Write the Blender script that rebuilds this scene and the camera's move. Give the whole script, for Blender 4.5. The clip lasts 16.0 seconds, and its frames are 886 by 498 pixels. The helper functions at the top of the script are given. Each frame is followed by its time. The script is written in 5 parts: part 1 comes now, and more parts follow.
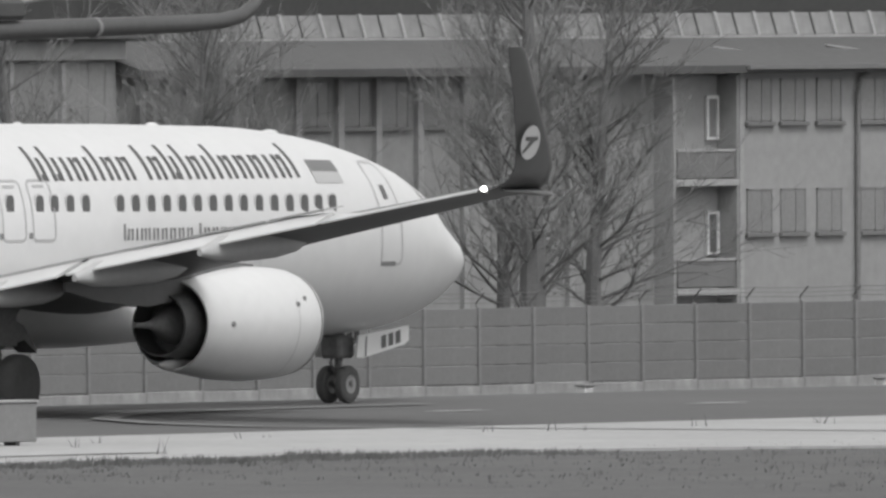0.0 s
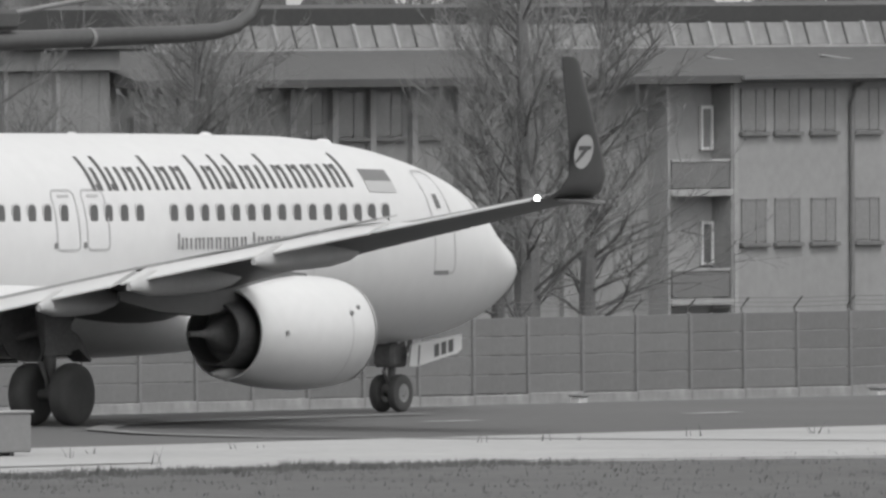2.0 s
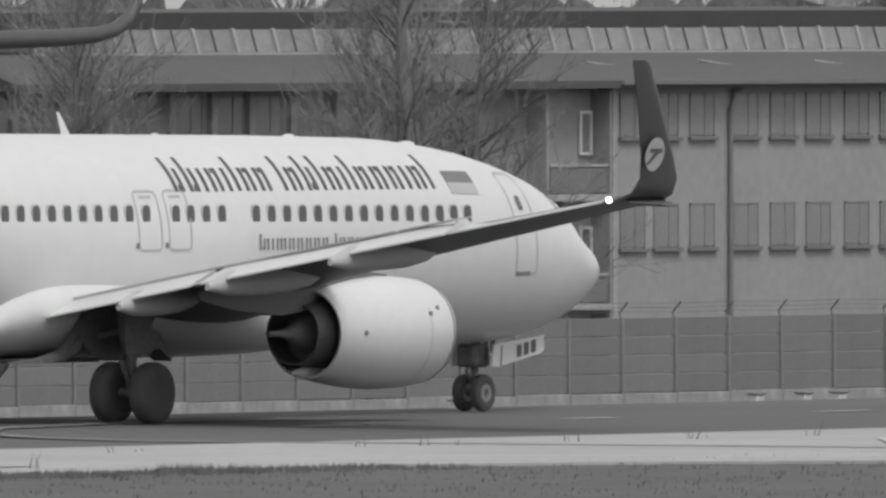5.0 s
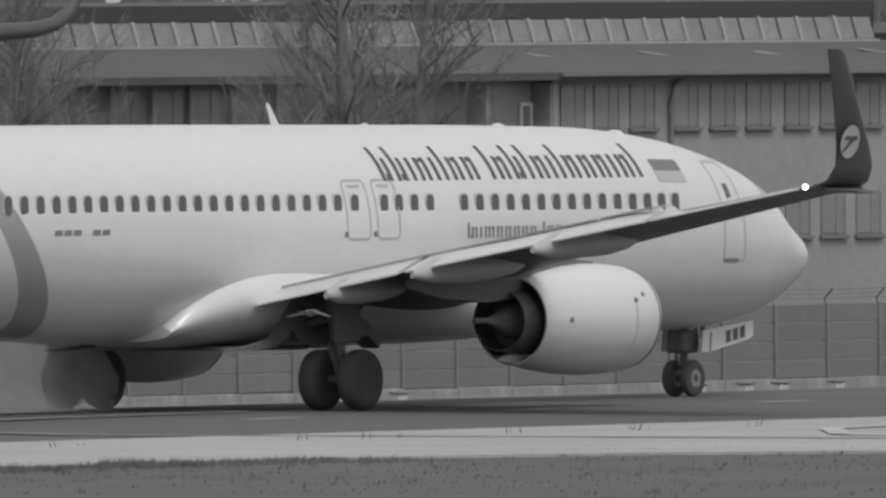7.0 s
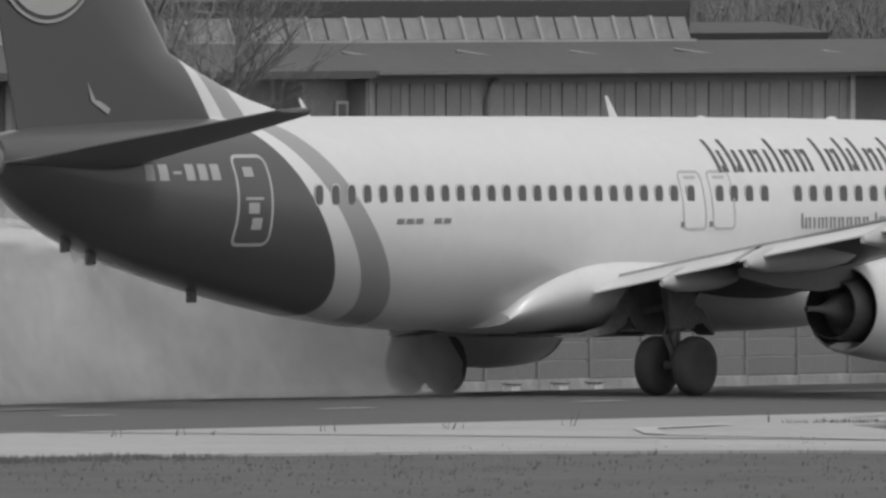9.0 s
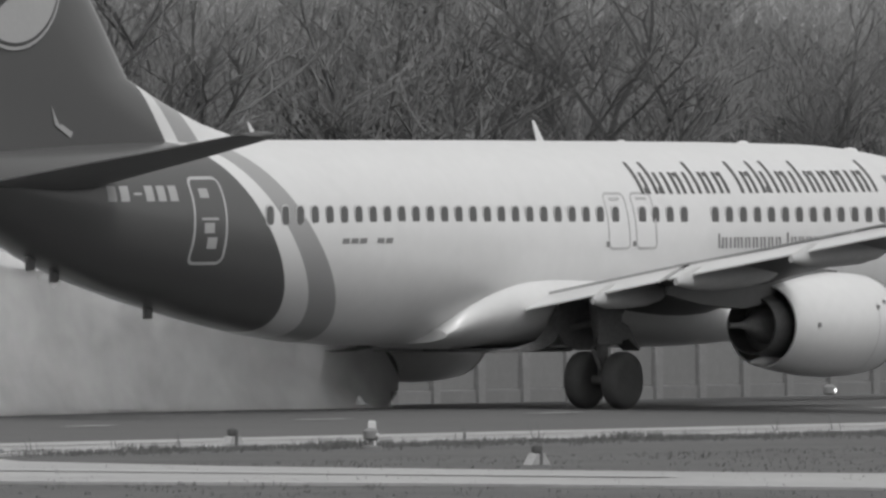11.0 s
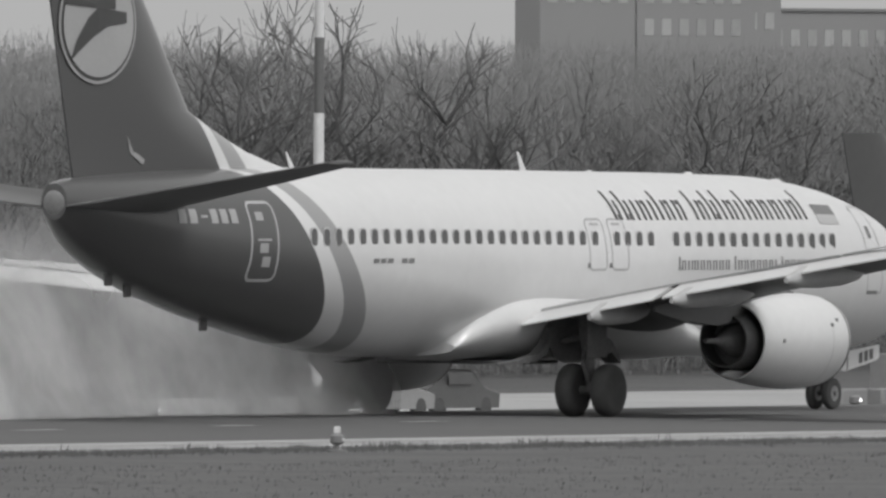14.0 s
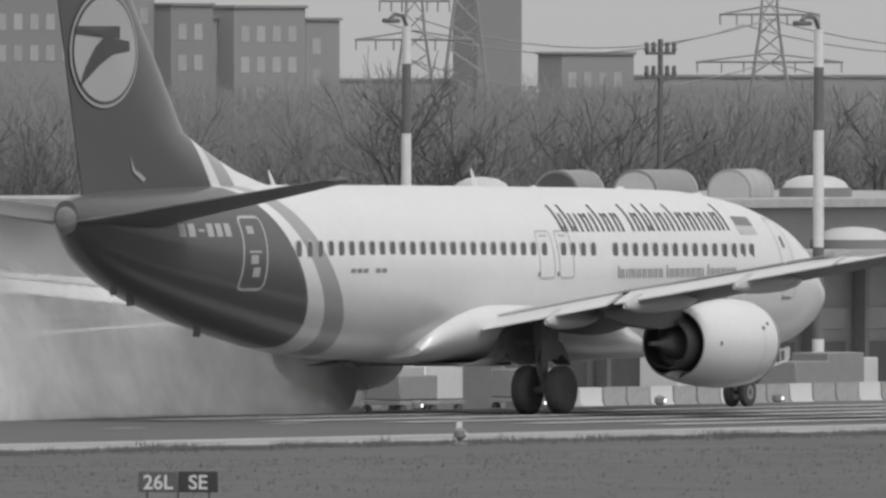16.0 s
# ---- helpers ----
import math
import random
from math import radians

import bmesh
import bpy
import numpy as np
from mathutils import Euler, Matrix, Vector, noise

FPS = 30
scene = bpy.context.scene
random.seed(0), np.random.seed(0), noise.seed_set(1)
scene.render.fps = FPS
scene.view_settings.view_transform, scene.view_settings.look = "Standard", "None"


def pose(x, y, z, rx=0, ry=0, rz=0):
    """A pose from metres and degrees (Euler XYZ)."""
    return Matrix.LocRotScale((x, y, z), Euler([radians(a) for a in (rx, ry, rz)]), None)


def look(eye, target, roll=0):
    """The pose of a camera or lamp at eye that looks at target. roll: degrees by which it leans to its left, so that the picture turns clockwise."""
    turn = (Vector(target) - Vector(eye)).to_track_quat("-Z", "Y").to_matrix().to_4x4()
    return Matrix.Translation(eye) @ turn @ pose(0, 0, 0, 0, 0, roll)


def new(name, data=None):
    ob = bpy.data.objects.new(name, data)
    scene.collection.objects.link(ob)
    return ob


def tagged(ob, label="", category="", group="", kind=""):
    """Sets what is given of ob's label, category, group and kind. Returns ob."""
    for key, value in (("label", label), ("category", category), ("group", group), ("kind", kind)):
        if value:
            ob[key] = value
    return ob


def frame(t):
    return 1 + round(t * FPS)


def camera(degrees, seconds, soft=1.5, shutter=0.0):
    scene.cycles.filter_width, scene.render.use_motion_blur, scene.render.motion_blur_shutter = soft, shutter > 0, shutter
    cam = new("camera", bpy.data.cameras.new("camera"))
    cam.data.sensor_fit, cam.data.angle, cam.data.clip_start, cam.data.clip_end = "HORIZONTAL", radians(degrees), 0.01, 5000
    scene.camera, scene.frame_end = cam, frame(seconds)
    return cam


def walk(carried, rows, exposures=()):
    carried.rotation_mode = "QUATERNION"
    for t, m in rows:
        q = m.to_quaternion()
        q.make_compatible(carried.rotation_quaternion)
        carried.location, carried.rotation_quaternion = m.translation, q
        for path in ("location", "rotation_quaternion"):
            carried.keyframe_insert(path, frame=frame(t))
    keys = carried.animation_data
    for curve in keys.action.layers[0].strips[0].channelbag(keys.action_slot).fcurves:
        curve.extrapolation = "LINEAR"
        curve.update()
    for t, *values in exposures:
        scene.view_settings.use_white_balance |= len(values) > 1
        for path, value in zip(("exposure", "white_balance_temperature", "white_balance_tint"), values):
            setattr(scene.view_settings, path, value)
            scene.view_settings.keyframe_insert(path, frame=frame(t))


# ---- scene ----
# camera: on a spectators' deck, turning with the aircraft
CAM_Z = 8.371
CAM_ROWS = [  # seconds, heading from +y towards +x, tilt, lean
    (0, 54.7701, -0.5760, -0.207),
    (0.5, 54.7753, -0.5610, -0.269),
    (1, 54.7713, -0.5479, -0.259),
    (1.5, 54.7731, -0.5542, -0.191),
    (2, 54.7811, -0.5566, -0.245),
    (2.5, 54.7938, -0.5471, -0.480),
    (3, 54.8144, -0.5393, -0.427),
    (3.5, 54.8469, -0.5364, -0.282),
    (6, 55.0426, -0.5517, -0.047),
    (6.5, 55.0716, -0.5659, -0.286),
    (7, 55.1244, -0.5633, -0.361),
    (7.5, 55.1148, -0.5514, -0.397),
    (8, 55.0910, -0.5563, -0.322),
    (10.3, 56.4715, -0.5559, 0.127),
    (10.5, 56.6495, -0.5474, 0.088),
    (11, 57.1444, -0.5105, -0.023),
    (11.5, 57.6333, -0.4761, 0.256),
    (12, 58.1244, -0.4454, 0.428),
    (12.5, 58.6298, -0.4422, 0.360),
    (13, 59.0397, -0.4382, 0.086),
    (13.5, 59.5796, -0.4544, 0.289),
    (14, 60.1897, -0.4298, 0.427),
    (14.5, 60.8287, -0.3907, 0.470),
    (15, 61.3712, -0.3496, 0.355),
    (15.5, 61.9296, -0.3655, 0.030),
    (16, 62.5396, -0.3792, 0.118),
]
PLANE_ROWS = [  # seconds, main gear x, y, heading
    (0, 432.59, 318.17, 2.48),
    (1, 433.40, 318.20, 2.46),
    (2, 434.53, 318.25, 2.40),
    (3, 436.14, 318.32, 2.24),
    (3.5, 437.16, 318.35, 2.10),
    (5.8, 443.87, 318.55, 1.31),
    (6.5, 446.93, 318.62, 0.97),
    (7, 449.77, 318.66, 0.71),
    (7.5, 453.18, 318.69, 0.33),
    (8, 457.19, 318.70, 0.03),
    (8.2, 458.94, 318.70, -0.07),
    (10.3, 483.33, 318.53, -0.75),
    (10.7, 489.46, 318.45, -0.73),
    (11, 494.37, 318.39, -0.68),
    (11.5, 503.14, 318.29, -0.56),
    (12, 512.64, 318.21, -0.36),
    (12.5, 522.85, 318.18, -0.05),
    (13, 533.68, 318.20, 0.27),
    (13.5, 544.90, 318.28, 0.48),
    (14, 557.03, 318.37, 0.45),
    (14.5, 569.87, 318.44, 0.17),
    (15, 583.37, 318.44, -0.10),
    (15.5, 597.31, 318.42, -0.12),
    (16, 612.23, 318.41, 0.07),
]
cam = camera(1.6872, 16.0, soft=2.7)


def aim(heading, tilt, lean):
    h, e = radians(heading), radians(tilt)
    d = Vector((math.sin(h) * math.cos(e), math.cos(h) * math.cos(e), math.sin(e)))
    eye = Vector((0, 0, CAM_Z))
    return look(eye, eye + d * 100, lean)


walk(cam, [(t, aim(a, b, c)) for t, a, b, c in CAM_ROWS], exposures=[(0, 0.3), (3.5, 0.25), (5.8, 0.0), (7, -0.1), (11, -0.05), (14.5, 0.05), (16, 0.08)])

# ---- light: thin overcast, high sun behind the deck ----
SUN_EL, SUN_AZ = 56.0, 205.0
world = bpy.data.worlds.new("sky")
scene.world = world
world.use_nodes = True
wn, wl = world.node_tree.nodes, world.node_tree.links
sky = wn.new("ShaderNodeTexSky")
sky.sky_type, sky.sun_disc = "NISHITA", False
sky.sun_elevation, sky.sun_rotation = radians(SUN_EL), radians(SUN_AZ)
sky.dust_density, sky.air_density = 3.0, 1.0
grey = wn.new("ShaderNodeRGBToBW")
wl.new(sky.outputs[0], grey.inputs[0])
veil_ = wn.new("ShaderNodeMath")  # thin even cloud over the clear sky
veil_.operation = "MULTIPLY_ADD"
wl.new(grey.outputs[0], veil_.inputs[0])
veil_.inputs[1].default_value, veil_.inputs[2].default_value = 0.6, 2.5
wl.new(veil_.outputs[0], wn["Background"].inputs[0])
wn["Background"].inputs[1].default_value = 0.15
sun = new("sun", bpy.data.lights.new("sun", "SUN"))
sun.data.energy, sun.data.angle, sun.data.color = 1.05, radians(18), (1, 1, 1)
_a, _e = radians(SUN_AZ), radians(SUN_EL)
_d = Vector((math.sin(_a) * math.cos(_e), math.cos(_a) * math.cos(_e), math.sin(_e)))
sun.matrix_world = look(_d * 50, (0, 0, 0))


# ---- materials: the film is black and white, so all are greys ----
def mat(name, v, rough=0.6, metal=0.0, var=0.15, scale=1.0, fine=12.0, bump=0.0, spec=0.5, emit=0.0, coat=0.0, rnd=0.0, island=0.0):
    m = bpy.data.materials.new(name)
    m.use_nodes = True
    nt, ln = m.node_tree.nodes, m.node_tree.links
    b = nt["Principled BSDF"]
    b.inputs["Roughness"].default_value, b.inputs["Metallic"].default_value = rough, metal
    b.inputs["Specular IOR Level"].default_value = spec
    b.inputs["Coat Weight"].default_value = coat
    tc = nt.new("ShaderNodeTexCoord")
    n1, n2 = nt.new("ShaderNodeTexNoise"), nt.new("ShaderNodeTexNoise")
    n1.inputs["Scale"].default_value, n2.inputs["Scale"].default_value = scale, fine
    n1.inputs["Detail"].default_value = 5
    for n in (n1, n2):
        ln.new(tc.outputs["Object"], n.inputs["Vector"])
    mix = nt.new("ShaderNodeMath")
    mix.operation = "ADD"
    ln.new(n1.outputs["Fac"], mix.inputs[0])
    ln.new(n2.outputs["Fac"], mix.inputs[1])
    last = mix.outputs[0]
    for amount, source in ((rnd, "ShaderNodeObjectInfo"), (island, "ShaderNodeNewGeometry")):
        if amount:
            s = nt.new(source)
            k = nt.new("ShaderNodeMath")
            k.operation = "MULTIPLY_ADD"
            ln.new(s.outputs["Random" if amount is rnd and source.endswith("Info") else "Random Per Island"], k.inputs[0])
            k.inputs[1].default_value = amount / max(var, 1e-3)
            ln.new(last, k.inputs[2])
            last = k.outputs[0]
    k = nt.new("ShaderNodeMapRange")
    k.inputs["From Min"].default_value, k.inputs["From Max"].default_value = 0.5, 1.5
    k.inputs["To Min"].default_value, k.inputs["To Max"].default_value = v * (1 - var), v * (1 + var)
    k.clamp = False
    ln.new(last, k.inputs["Value"])
    ln.new(k.outputs[0], b.inputs["Base Color"])
    if bump:
        bp = nt.new("ShaderNodeBump")
        bp.inputs["Strength"].default_value, bp.inputs["Distance"].default_value = 0.6, bump
        ln.new(mix.outputs[0], bp.inputs["Height"])
        ln.new(bp.outputs[0], b.inputs["Normal"])
    if emit:
        b.inputs["Emission Color"].default_value = (1, 1, 1, 1)
        b.inputs["Emission Strength"].default_value = emit
    return m


def livery(name):
    """White aircraft paint, with the dark tail and its swept bands; x is 19.6 m less the distance from the nose."""
    m = mat(name, 0.63, 0.3, var=0.05, scale=0.35, fine=3.0, coat=0.3)
    nt, ln = m.node_tree.nodes, m.node_tree.links
    b = nt["Principled BSDF"]
    white = b.inputs["Base Color"].links[0].from_socket
    tc, sep = nt.new("ShaderNodeTexCoord"), nt.new("ShaderNodeSeparateXYZ")
    ln.new(tc.outputs["Object"], sep.inputs[0])

    def edge(s0, slope):
        a = nt.new("ShaderNodeMath")
        a.operation = "MULTIPLY_ADD"
        a.inputs[1].default_value, a.inputs[2].default_value = -slope, 19.6 - s0 + slope * 1.2
        ln.new(sep.outputs["Z"], a.inputs[0])
        c = nt.new("ShaderNodeMath")
        c.operation = "LESS_THAN"
        ln.new(sep.outputs["X"], c.inputs[0])
        ln.new(a.outputs[0], c.inputs[1])
        return c.outputs[0]

    last = white
    for s0, slope, v in ((26.15, 0.9, 0.3), (27.05, 0.85, 0.64), (27.9, 0.75, 0.082)):
        mx = nt.new("ShaderNodeMix")
        mx.data_type = "RGBA"
        ln.new(edge(s0, slope), mx.inputs["Factor"])
        ln.new(last, mx.inputs["A"])
        mx.inputs["B"].default_value = (v, v, v, 1)
        last = mx.outputs["Result"]
    ln.new(last, b.inputs["Base Color"])
    return m


def veil(name, v, alpha):
    """Dust in the air: pale, thinning with height and torn by swirls."""
    m = bpy.data.materials.new(name)
    m.use_nodes = True
    nt, ln = m.node_tree.nodes, m.node_tree.links
    nt.remove(nt["Principled BSDF"])
    df, tl, tr, ad, mx = (nt.new("ShaderNode" + k) for k in ("BsdfDiffuse", "BsdfTranslucent", "BsdfTransparent", "MixShader", "MixShader"))
    for n in (df, tl):
        n.inputs[0].default_value = (v, v, v, 1)
    tc, ns, rg, sep, zf = (nt.new("ShaderNode" + k) for k in ("TexCoord", "TexNoise", "MapRange", "SeparateXYZ", "MapRange"))
    ns.inputs["Scale"].default_value, ns.inputs["Detail"].default_value = 0.3, 4
    ln.new(tc.outputs["Object"], ns.inputs["Vector"])
    ln.new(tc.outputs["Object"], sep.inputs[0])
    ln.new(ns.outputs["Fac"], rg.inputs["Value"])
    rg.inputs["From Min"].default_value, rg.inputs["From Max"].default_value = 0.32, 0.7
    rg.inputs["To Min"].default_value, rg.inputs["To Max"].default_value = 0.3, 1.0
    ln.new(sep.outputs["Z"], zf.inputs["Value"])
    zf.inputs["From Min"].default_value, zf.inputs["From Max"].default_value = 0.2, 5.2
    zf.inputs["To Min"].default_value, zf.inputs["To Max"].default_value = alpha, 0.0
    hf = nt.new("ShaderNodeMath")  # the cloud stands higher the farther it trails
    hf.operation = "MULTIPLY_ADD"
    ln.new(sep.outputs["X"], hf.inputs[0])
    hf.inputs[1].default_value, hf.inputs[2].default_value = -0.075, 4.0
    ln.new(hf.outputs[0], zf.inputs["From Max"])
    xf = nt.new("ShaderNodeMapRange")
    ln.new(sep.outputs["X"], xf.inputs["Value"])
    xf.inputs["From Min"].default_value, xf.inputs["From Max"].default_value = 3.2, -3.5
    m1, m2 = nt.new("ShaderNodeMath"), nt.new("ShaderNodeMath")
    m1.operation = m2.operation = "MULTIPLY"
    ln.new(rg.outputs[0], m1.inputs[0])
    ln.new(zf.outputs[0], m1.inputs[1])
    ln.new(m1.outputs[0], m2.inputs[0])
    ln.new(xf.outputs[0], m2.inputs[1])
    ad.inputs[0].default_value = 0.5
    ln.new(df.outputs[0], ad.inputs[1])
    ln.new(tl.outputs[0], ad.inputs[2])
    ln.new(m2.outputs[0], mx.inputs[0])
    ln.new(tr.outputs[0], mx.inputs[1])
    ln.new(ad.outputs[0], mx.inputs[2])
    ln.new(mx.outputs[0], nt["Material Output"].inputs[0])
    return m


M_LIVERY = livery("aircraft_livery")
M_WHITE = mat("white_aircraft_paint", 0.63, 0.32, var=0.05, scale=0.5, fine=4, coat=0.3)
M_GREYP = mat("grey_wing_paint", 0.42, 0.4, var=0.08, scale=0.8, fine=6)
# darker copy of the wing grey, with the shade of undersides in it
M_UNDERSHADE = mat("underside_shade_grey", 0.13, 0.5, var=0.12, scale=0.8, fine=6)
M_NAVY = mat("navy_paint_and_shade", 0.06, 0.38, var=0.12, scale=0.6, fine=5)
M_MARK = mat("dark_lettering_paint", 0.085, 0.4, var=0.06)
M_MARK2 = mat("grey_lettering_paint", 0.2, 0.45, var=0.06)
M_FLAGD = mat("flag_dark_paint", 0.16, 0.4, var=0.05)
M_FLAGL = mat("flag_light_paint", 0.42, 0.4, var=0.05)
M_LINE = mat("panel_line", 0.42, 0.5, var=0.1)
M_LOGO = mat("emblem_light_paint", 0.36, 0.4, var=0.06)
M_GLASS = mat("cabin_window_glass", 0.1, 0.3, var=0.1)
M_WFRAME = mat("window_surround", 0.55, 0.4, var=0.05)
M_METAL = mat("bare_metal", 0.42, 0.35, metal=0.9, var=0.15, scale=2)
M_DARKMETAL = mat("sooty_metal", 0.12, 0.5, metal=0.5, var=0.25, scale=3)
M_DUCT = mat("exhaust_duct", 0.2, 0.6, var=0.25, scale=3)
M_TYRE = mat("tyre_rubber", 0.075, 0.85, var=0.25, scale=4, fine=40, bump=0.004)
M_RIM = mat("wheel_rim", 0.3, 0.45, metal=0.4, var=0.15, scale=6)
M_STRUT = mat("gear_strut_paint", 0.11, 0.5, var=0.2, scale=3)
# dark grey of gear parts; on the bay plates it stands for shade
M_GEARDARK = mat("gear_grey_and_shade", 0.13, 0.7, var=0.3, scale=3)
M_LAMP = mat("lit_lamp", 0.9, 0.3, emit=6.0)
M_LAMPLOW = mat("lit_runway_lamp", 0.9, 0.3, emit=1.6)
M_ASPHALT = mat("runway_asphalt", 0.095, 0.9, var=0.18, scale=0.12, fine=2.5, bump=0.006)
M_CONC = mat("pale_concrete", 0.35, 0.9, var=0.22, scale=0.16, fine=3.0, bump=0.005)
M_LINEP = mat("runway_paint", 0.42, 0.8, var=0.2, scale=0.5, fine=6)
M_JOINT = mat("dark_pavement_joint", 0.2, 0.9, var=0.3, scale=0.3, fine=5)
M_LEAD = mat("faded_taxi_paint", 0.19, 0.85, var=0.25, scale=0.6, fine=6)
M_GRASS = mat("rough_grass", 0.092, 0.95, var=0.35, scale=0.22, fine=4.0, bump=0.05)
M_BLADE = mat("grass_tuft", 0.1, 0.9, var=0.25, scale=0.5, fine=6, island=0.2)
M_FENCE = mat("fence_panel_concrete", 0.165, 0.9, var=0.12, scale=0.6, fine=6, rnd=0.06)
M_POST = mat("fence_post_concrete", 0.2, 0.9, var=0.15, scale=1.5, fine=8)
M_PLINTH = mat("fence_plinth_concrete", 0.27, 0.9, var=0.3, scale=0.8, fine=4)
M_WIRE = mat("galvanised_wire", 0.16, 0.6, metal=0.3, var=0.1)
M_PLASTER = mat("weathered_plaster", 0.3, 0.95, var=0.14, scale=0.35, fine=3, bump=0.01)
M_PLASTER2 = mat("dim_plaster", 0.26, 0.95, var=0.18, scale=0.35, fine=3, bump=0.01)
M_ROOF = mat("dark_roof_felt", 0.1, 0.9, var=0.14, scale=0.4, fine=5)
M_RIDGE = mat("ridge_cladding", 0.085, 0.9, var=0.12, scale=0.5, fine=5)
M_SKYL = mat("old_rooflight_glazing", 0.2, 0.4, var=0.3, scale=0.7, fine=3, rnd=0.1)
M_RIB = mat("rooflight_rib", 0.33, 0.7, var=0.15)
M_WPANE = mat("house_window_glass", 0.21, 0.25, var=0.2, scale=0.5, rnd=0.08)
M_WBAR = mat("house_window_frame", 0.2, 0.6, var=0.1)
M_SILL = mat("window_sill", 0.17, 0.8, var=0.15)
# flat dark grey that stands for the shade inside openings
M_DARKOPEN = mat("opening_shade", 0.1, 0.9, var=0.2)
M_TRIM = mat("pale_trim", 0.34, 0.8, var=0.2, scale=2)
# bark, twigs and wood are lightened: their greys include the haze
M_BARK = mat("hazy_winter_bark", 0.15, 0.9, var=0.25, scale=2, fine=15, bump=0.01)
M_TWIG = mat("hazy_winter_twigs", 0.15, 0.9, var=0.2, scale=0.5, fine=4, island=0.25)
M_BARK2 = mat("hazy_grey_bark", 0.16, 0.9, var=0.25, scale=2, fine=15, bump=0.01)
M_TWIG2 = mat("hazy_grey_twigs", 0.19, 0.9, var=0.2, scale=0.5, fine=4, island=0.2)
M_FARWOOD = mat("far_wood", 0.185, 0.95, var=0.25, scale=0.25, fine=2.5, island=0.2)
# darker than the twigs: the shade inside the wood is in this grey
M_BRUSHSHADE = mat("shaded_brush", 0.14, 0.95, var=0.3, scale=0.3, fine=3.0, bump=0.2)
# town and pylon greys are paled, so the colour itself carries the haze
M_CITY = mat("hazy_block_facade", 0.27, 0.9, var=0.06, scale=0.05)
M_CITY2 = mat("hazy_block_facade_dark", 0.24, 0.9, var=0.06, scale=0.05)
M_CITYW = mat("hazy_block_window", 0.31, 0.6, var=0.2, rnd=0.15)
M_PYLON = mat("hazy_pylon_steel", 0.3, 0.8, var=0.1)
M_POLEW = mat("pole_white_paint", 0.6, 0.6, var=0.15, scale=2)
M_POLED = mat("pole_dark_paint", 0.12, 0.7, var=0.2, scale=2)
M_SIGND = mat("sign_black_face", 0.035, 0.5, var=0.2)
M_SIGNG = mat("sign_red_face", 0.1, 0.5, var=0.2)
M_SIGNW = mat("sign_white_legend", 0.6, 0.6, var=0.1)
M_BOXG = mat("grey_cabinet_paint", 0.2, 0.6, var=0.12, scale=2)
M_VEHW = mat("vehicle_white_paint", 0.5, 0.35, var=0.1)
M_VEHG = mat("vehicle_grey_paint", 0.22, 0.4, var=0.15)
M_VEHD = mat("vehicle_dark", 0.08, 0.5, var=0.2)
M_DUST = veil("blown_dust", 0.93, 1.0)


# ---- builders ----
def part(name, bm, material, parent=None, label="", smooth=True):
    """Links a bmesh as one mesh object under a thing or a part."""
    me = bpy.data.meshes.new(name)
    bm.normal_update()
    bm.to_mesh(me)
    bm.free()
    mats = material if isinstance(material, (list, tuple)) else [material]
    for m in mats:
        me.materials.append(m)
    if smooth:
        me.polygons.foreach_set("use_smooth", [True] * len(me.polygons))
        me.set_sharp_from_angle(angle=radians(38))
    ob = new(name, me)
    if parent is not None:
        ob.parent = parent
    if label:
        tagged(ob, label)
    return ob


def thing(name, x, y, z, label, category, group="", rz=0.0):
    ob = new(name)
    ob.empty_display_size = 0.2
    ob.matrix_basis = pose(x, y, z, 0, 0, rz)
    return tagged(ob, label, category, group)


def box(bm, x0, x1, y0, y1, z0, z1, bevel=0.0):
    g = bmesh.ops.create_cube(bm, size=1.0)
    bmesh.ops.transform(bm, matrix=Matrix.LocRotScale(((x0 + x1) / 2, (y0 + y1) / 2, (z0 + z1) / 2), None, (abs(x1 - x0), abs(y1 - y0), abs(z1 - z0))), verts=g["verts"])
    if bevel:
        es = list({e for v in g["verts"] for e in v.link_edges})
        bmesh.ops.bevel(bm, geom=es, offset=bevel, segments=1, affect="EDGES")
    return bm


def boxes(*bs, bevel=0.0):
    bm = bmesh.new()
    for b in bs:
        box(bm, *b, bevel=bevel)
    return bm


def loft(bm, rings, caps=True, closed=True):
    vs = [[bm.verts.new(p) for p in r] for r in rings]
    n = len(vs[0])
    for a, b in zip(vs, vs[1:]):
        for i in range(n if closed else n - 1):
            j = (i + 1) % n
            bm.faces.new((a[i], a[j], b[j], b[i]))
    if caps and closed:
        bm.faces.new(list(reversed(vs[0])))
        bm.faces.new(vs[-1])
    bmesh.ops.recalc_face_normals(bm, faces=bm.faces[:])
    return bm


def tube(bm, pts, radii, n=8):
    """A tapered tube along points."""
    rings = []
    pts = [Vector(p) for p in pts]
    for i, p in enumerate(pts):
        d = (pts[min(i + 1, len(pts) - 1)] - pts[max(i - 1, 0)]).normalized()
        u = d.cross(Vector((0.3, 0.2, 1) if abs(d.z) < 0.9 else (1, 0.2, 0))).normalized()
        w = d.cross(u)
        r = radii[i] if isinstance(radii, (list, tuple)) else radii
        rings.append([p + (u * math.cos(k * math.tau / n) + w * math.sin(k * math.tau / n)) * r for k in range(n)])
    return loft(bm, rings)


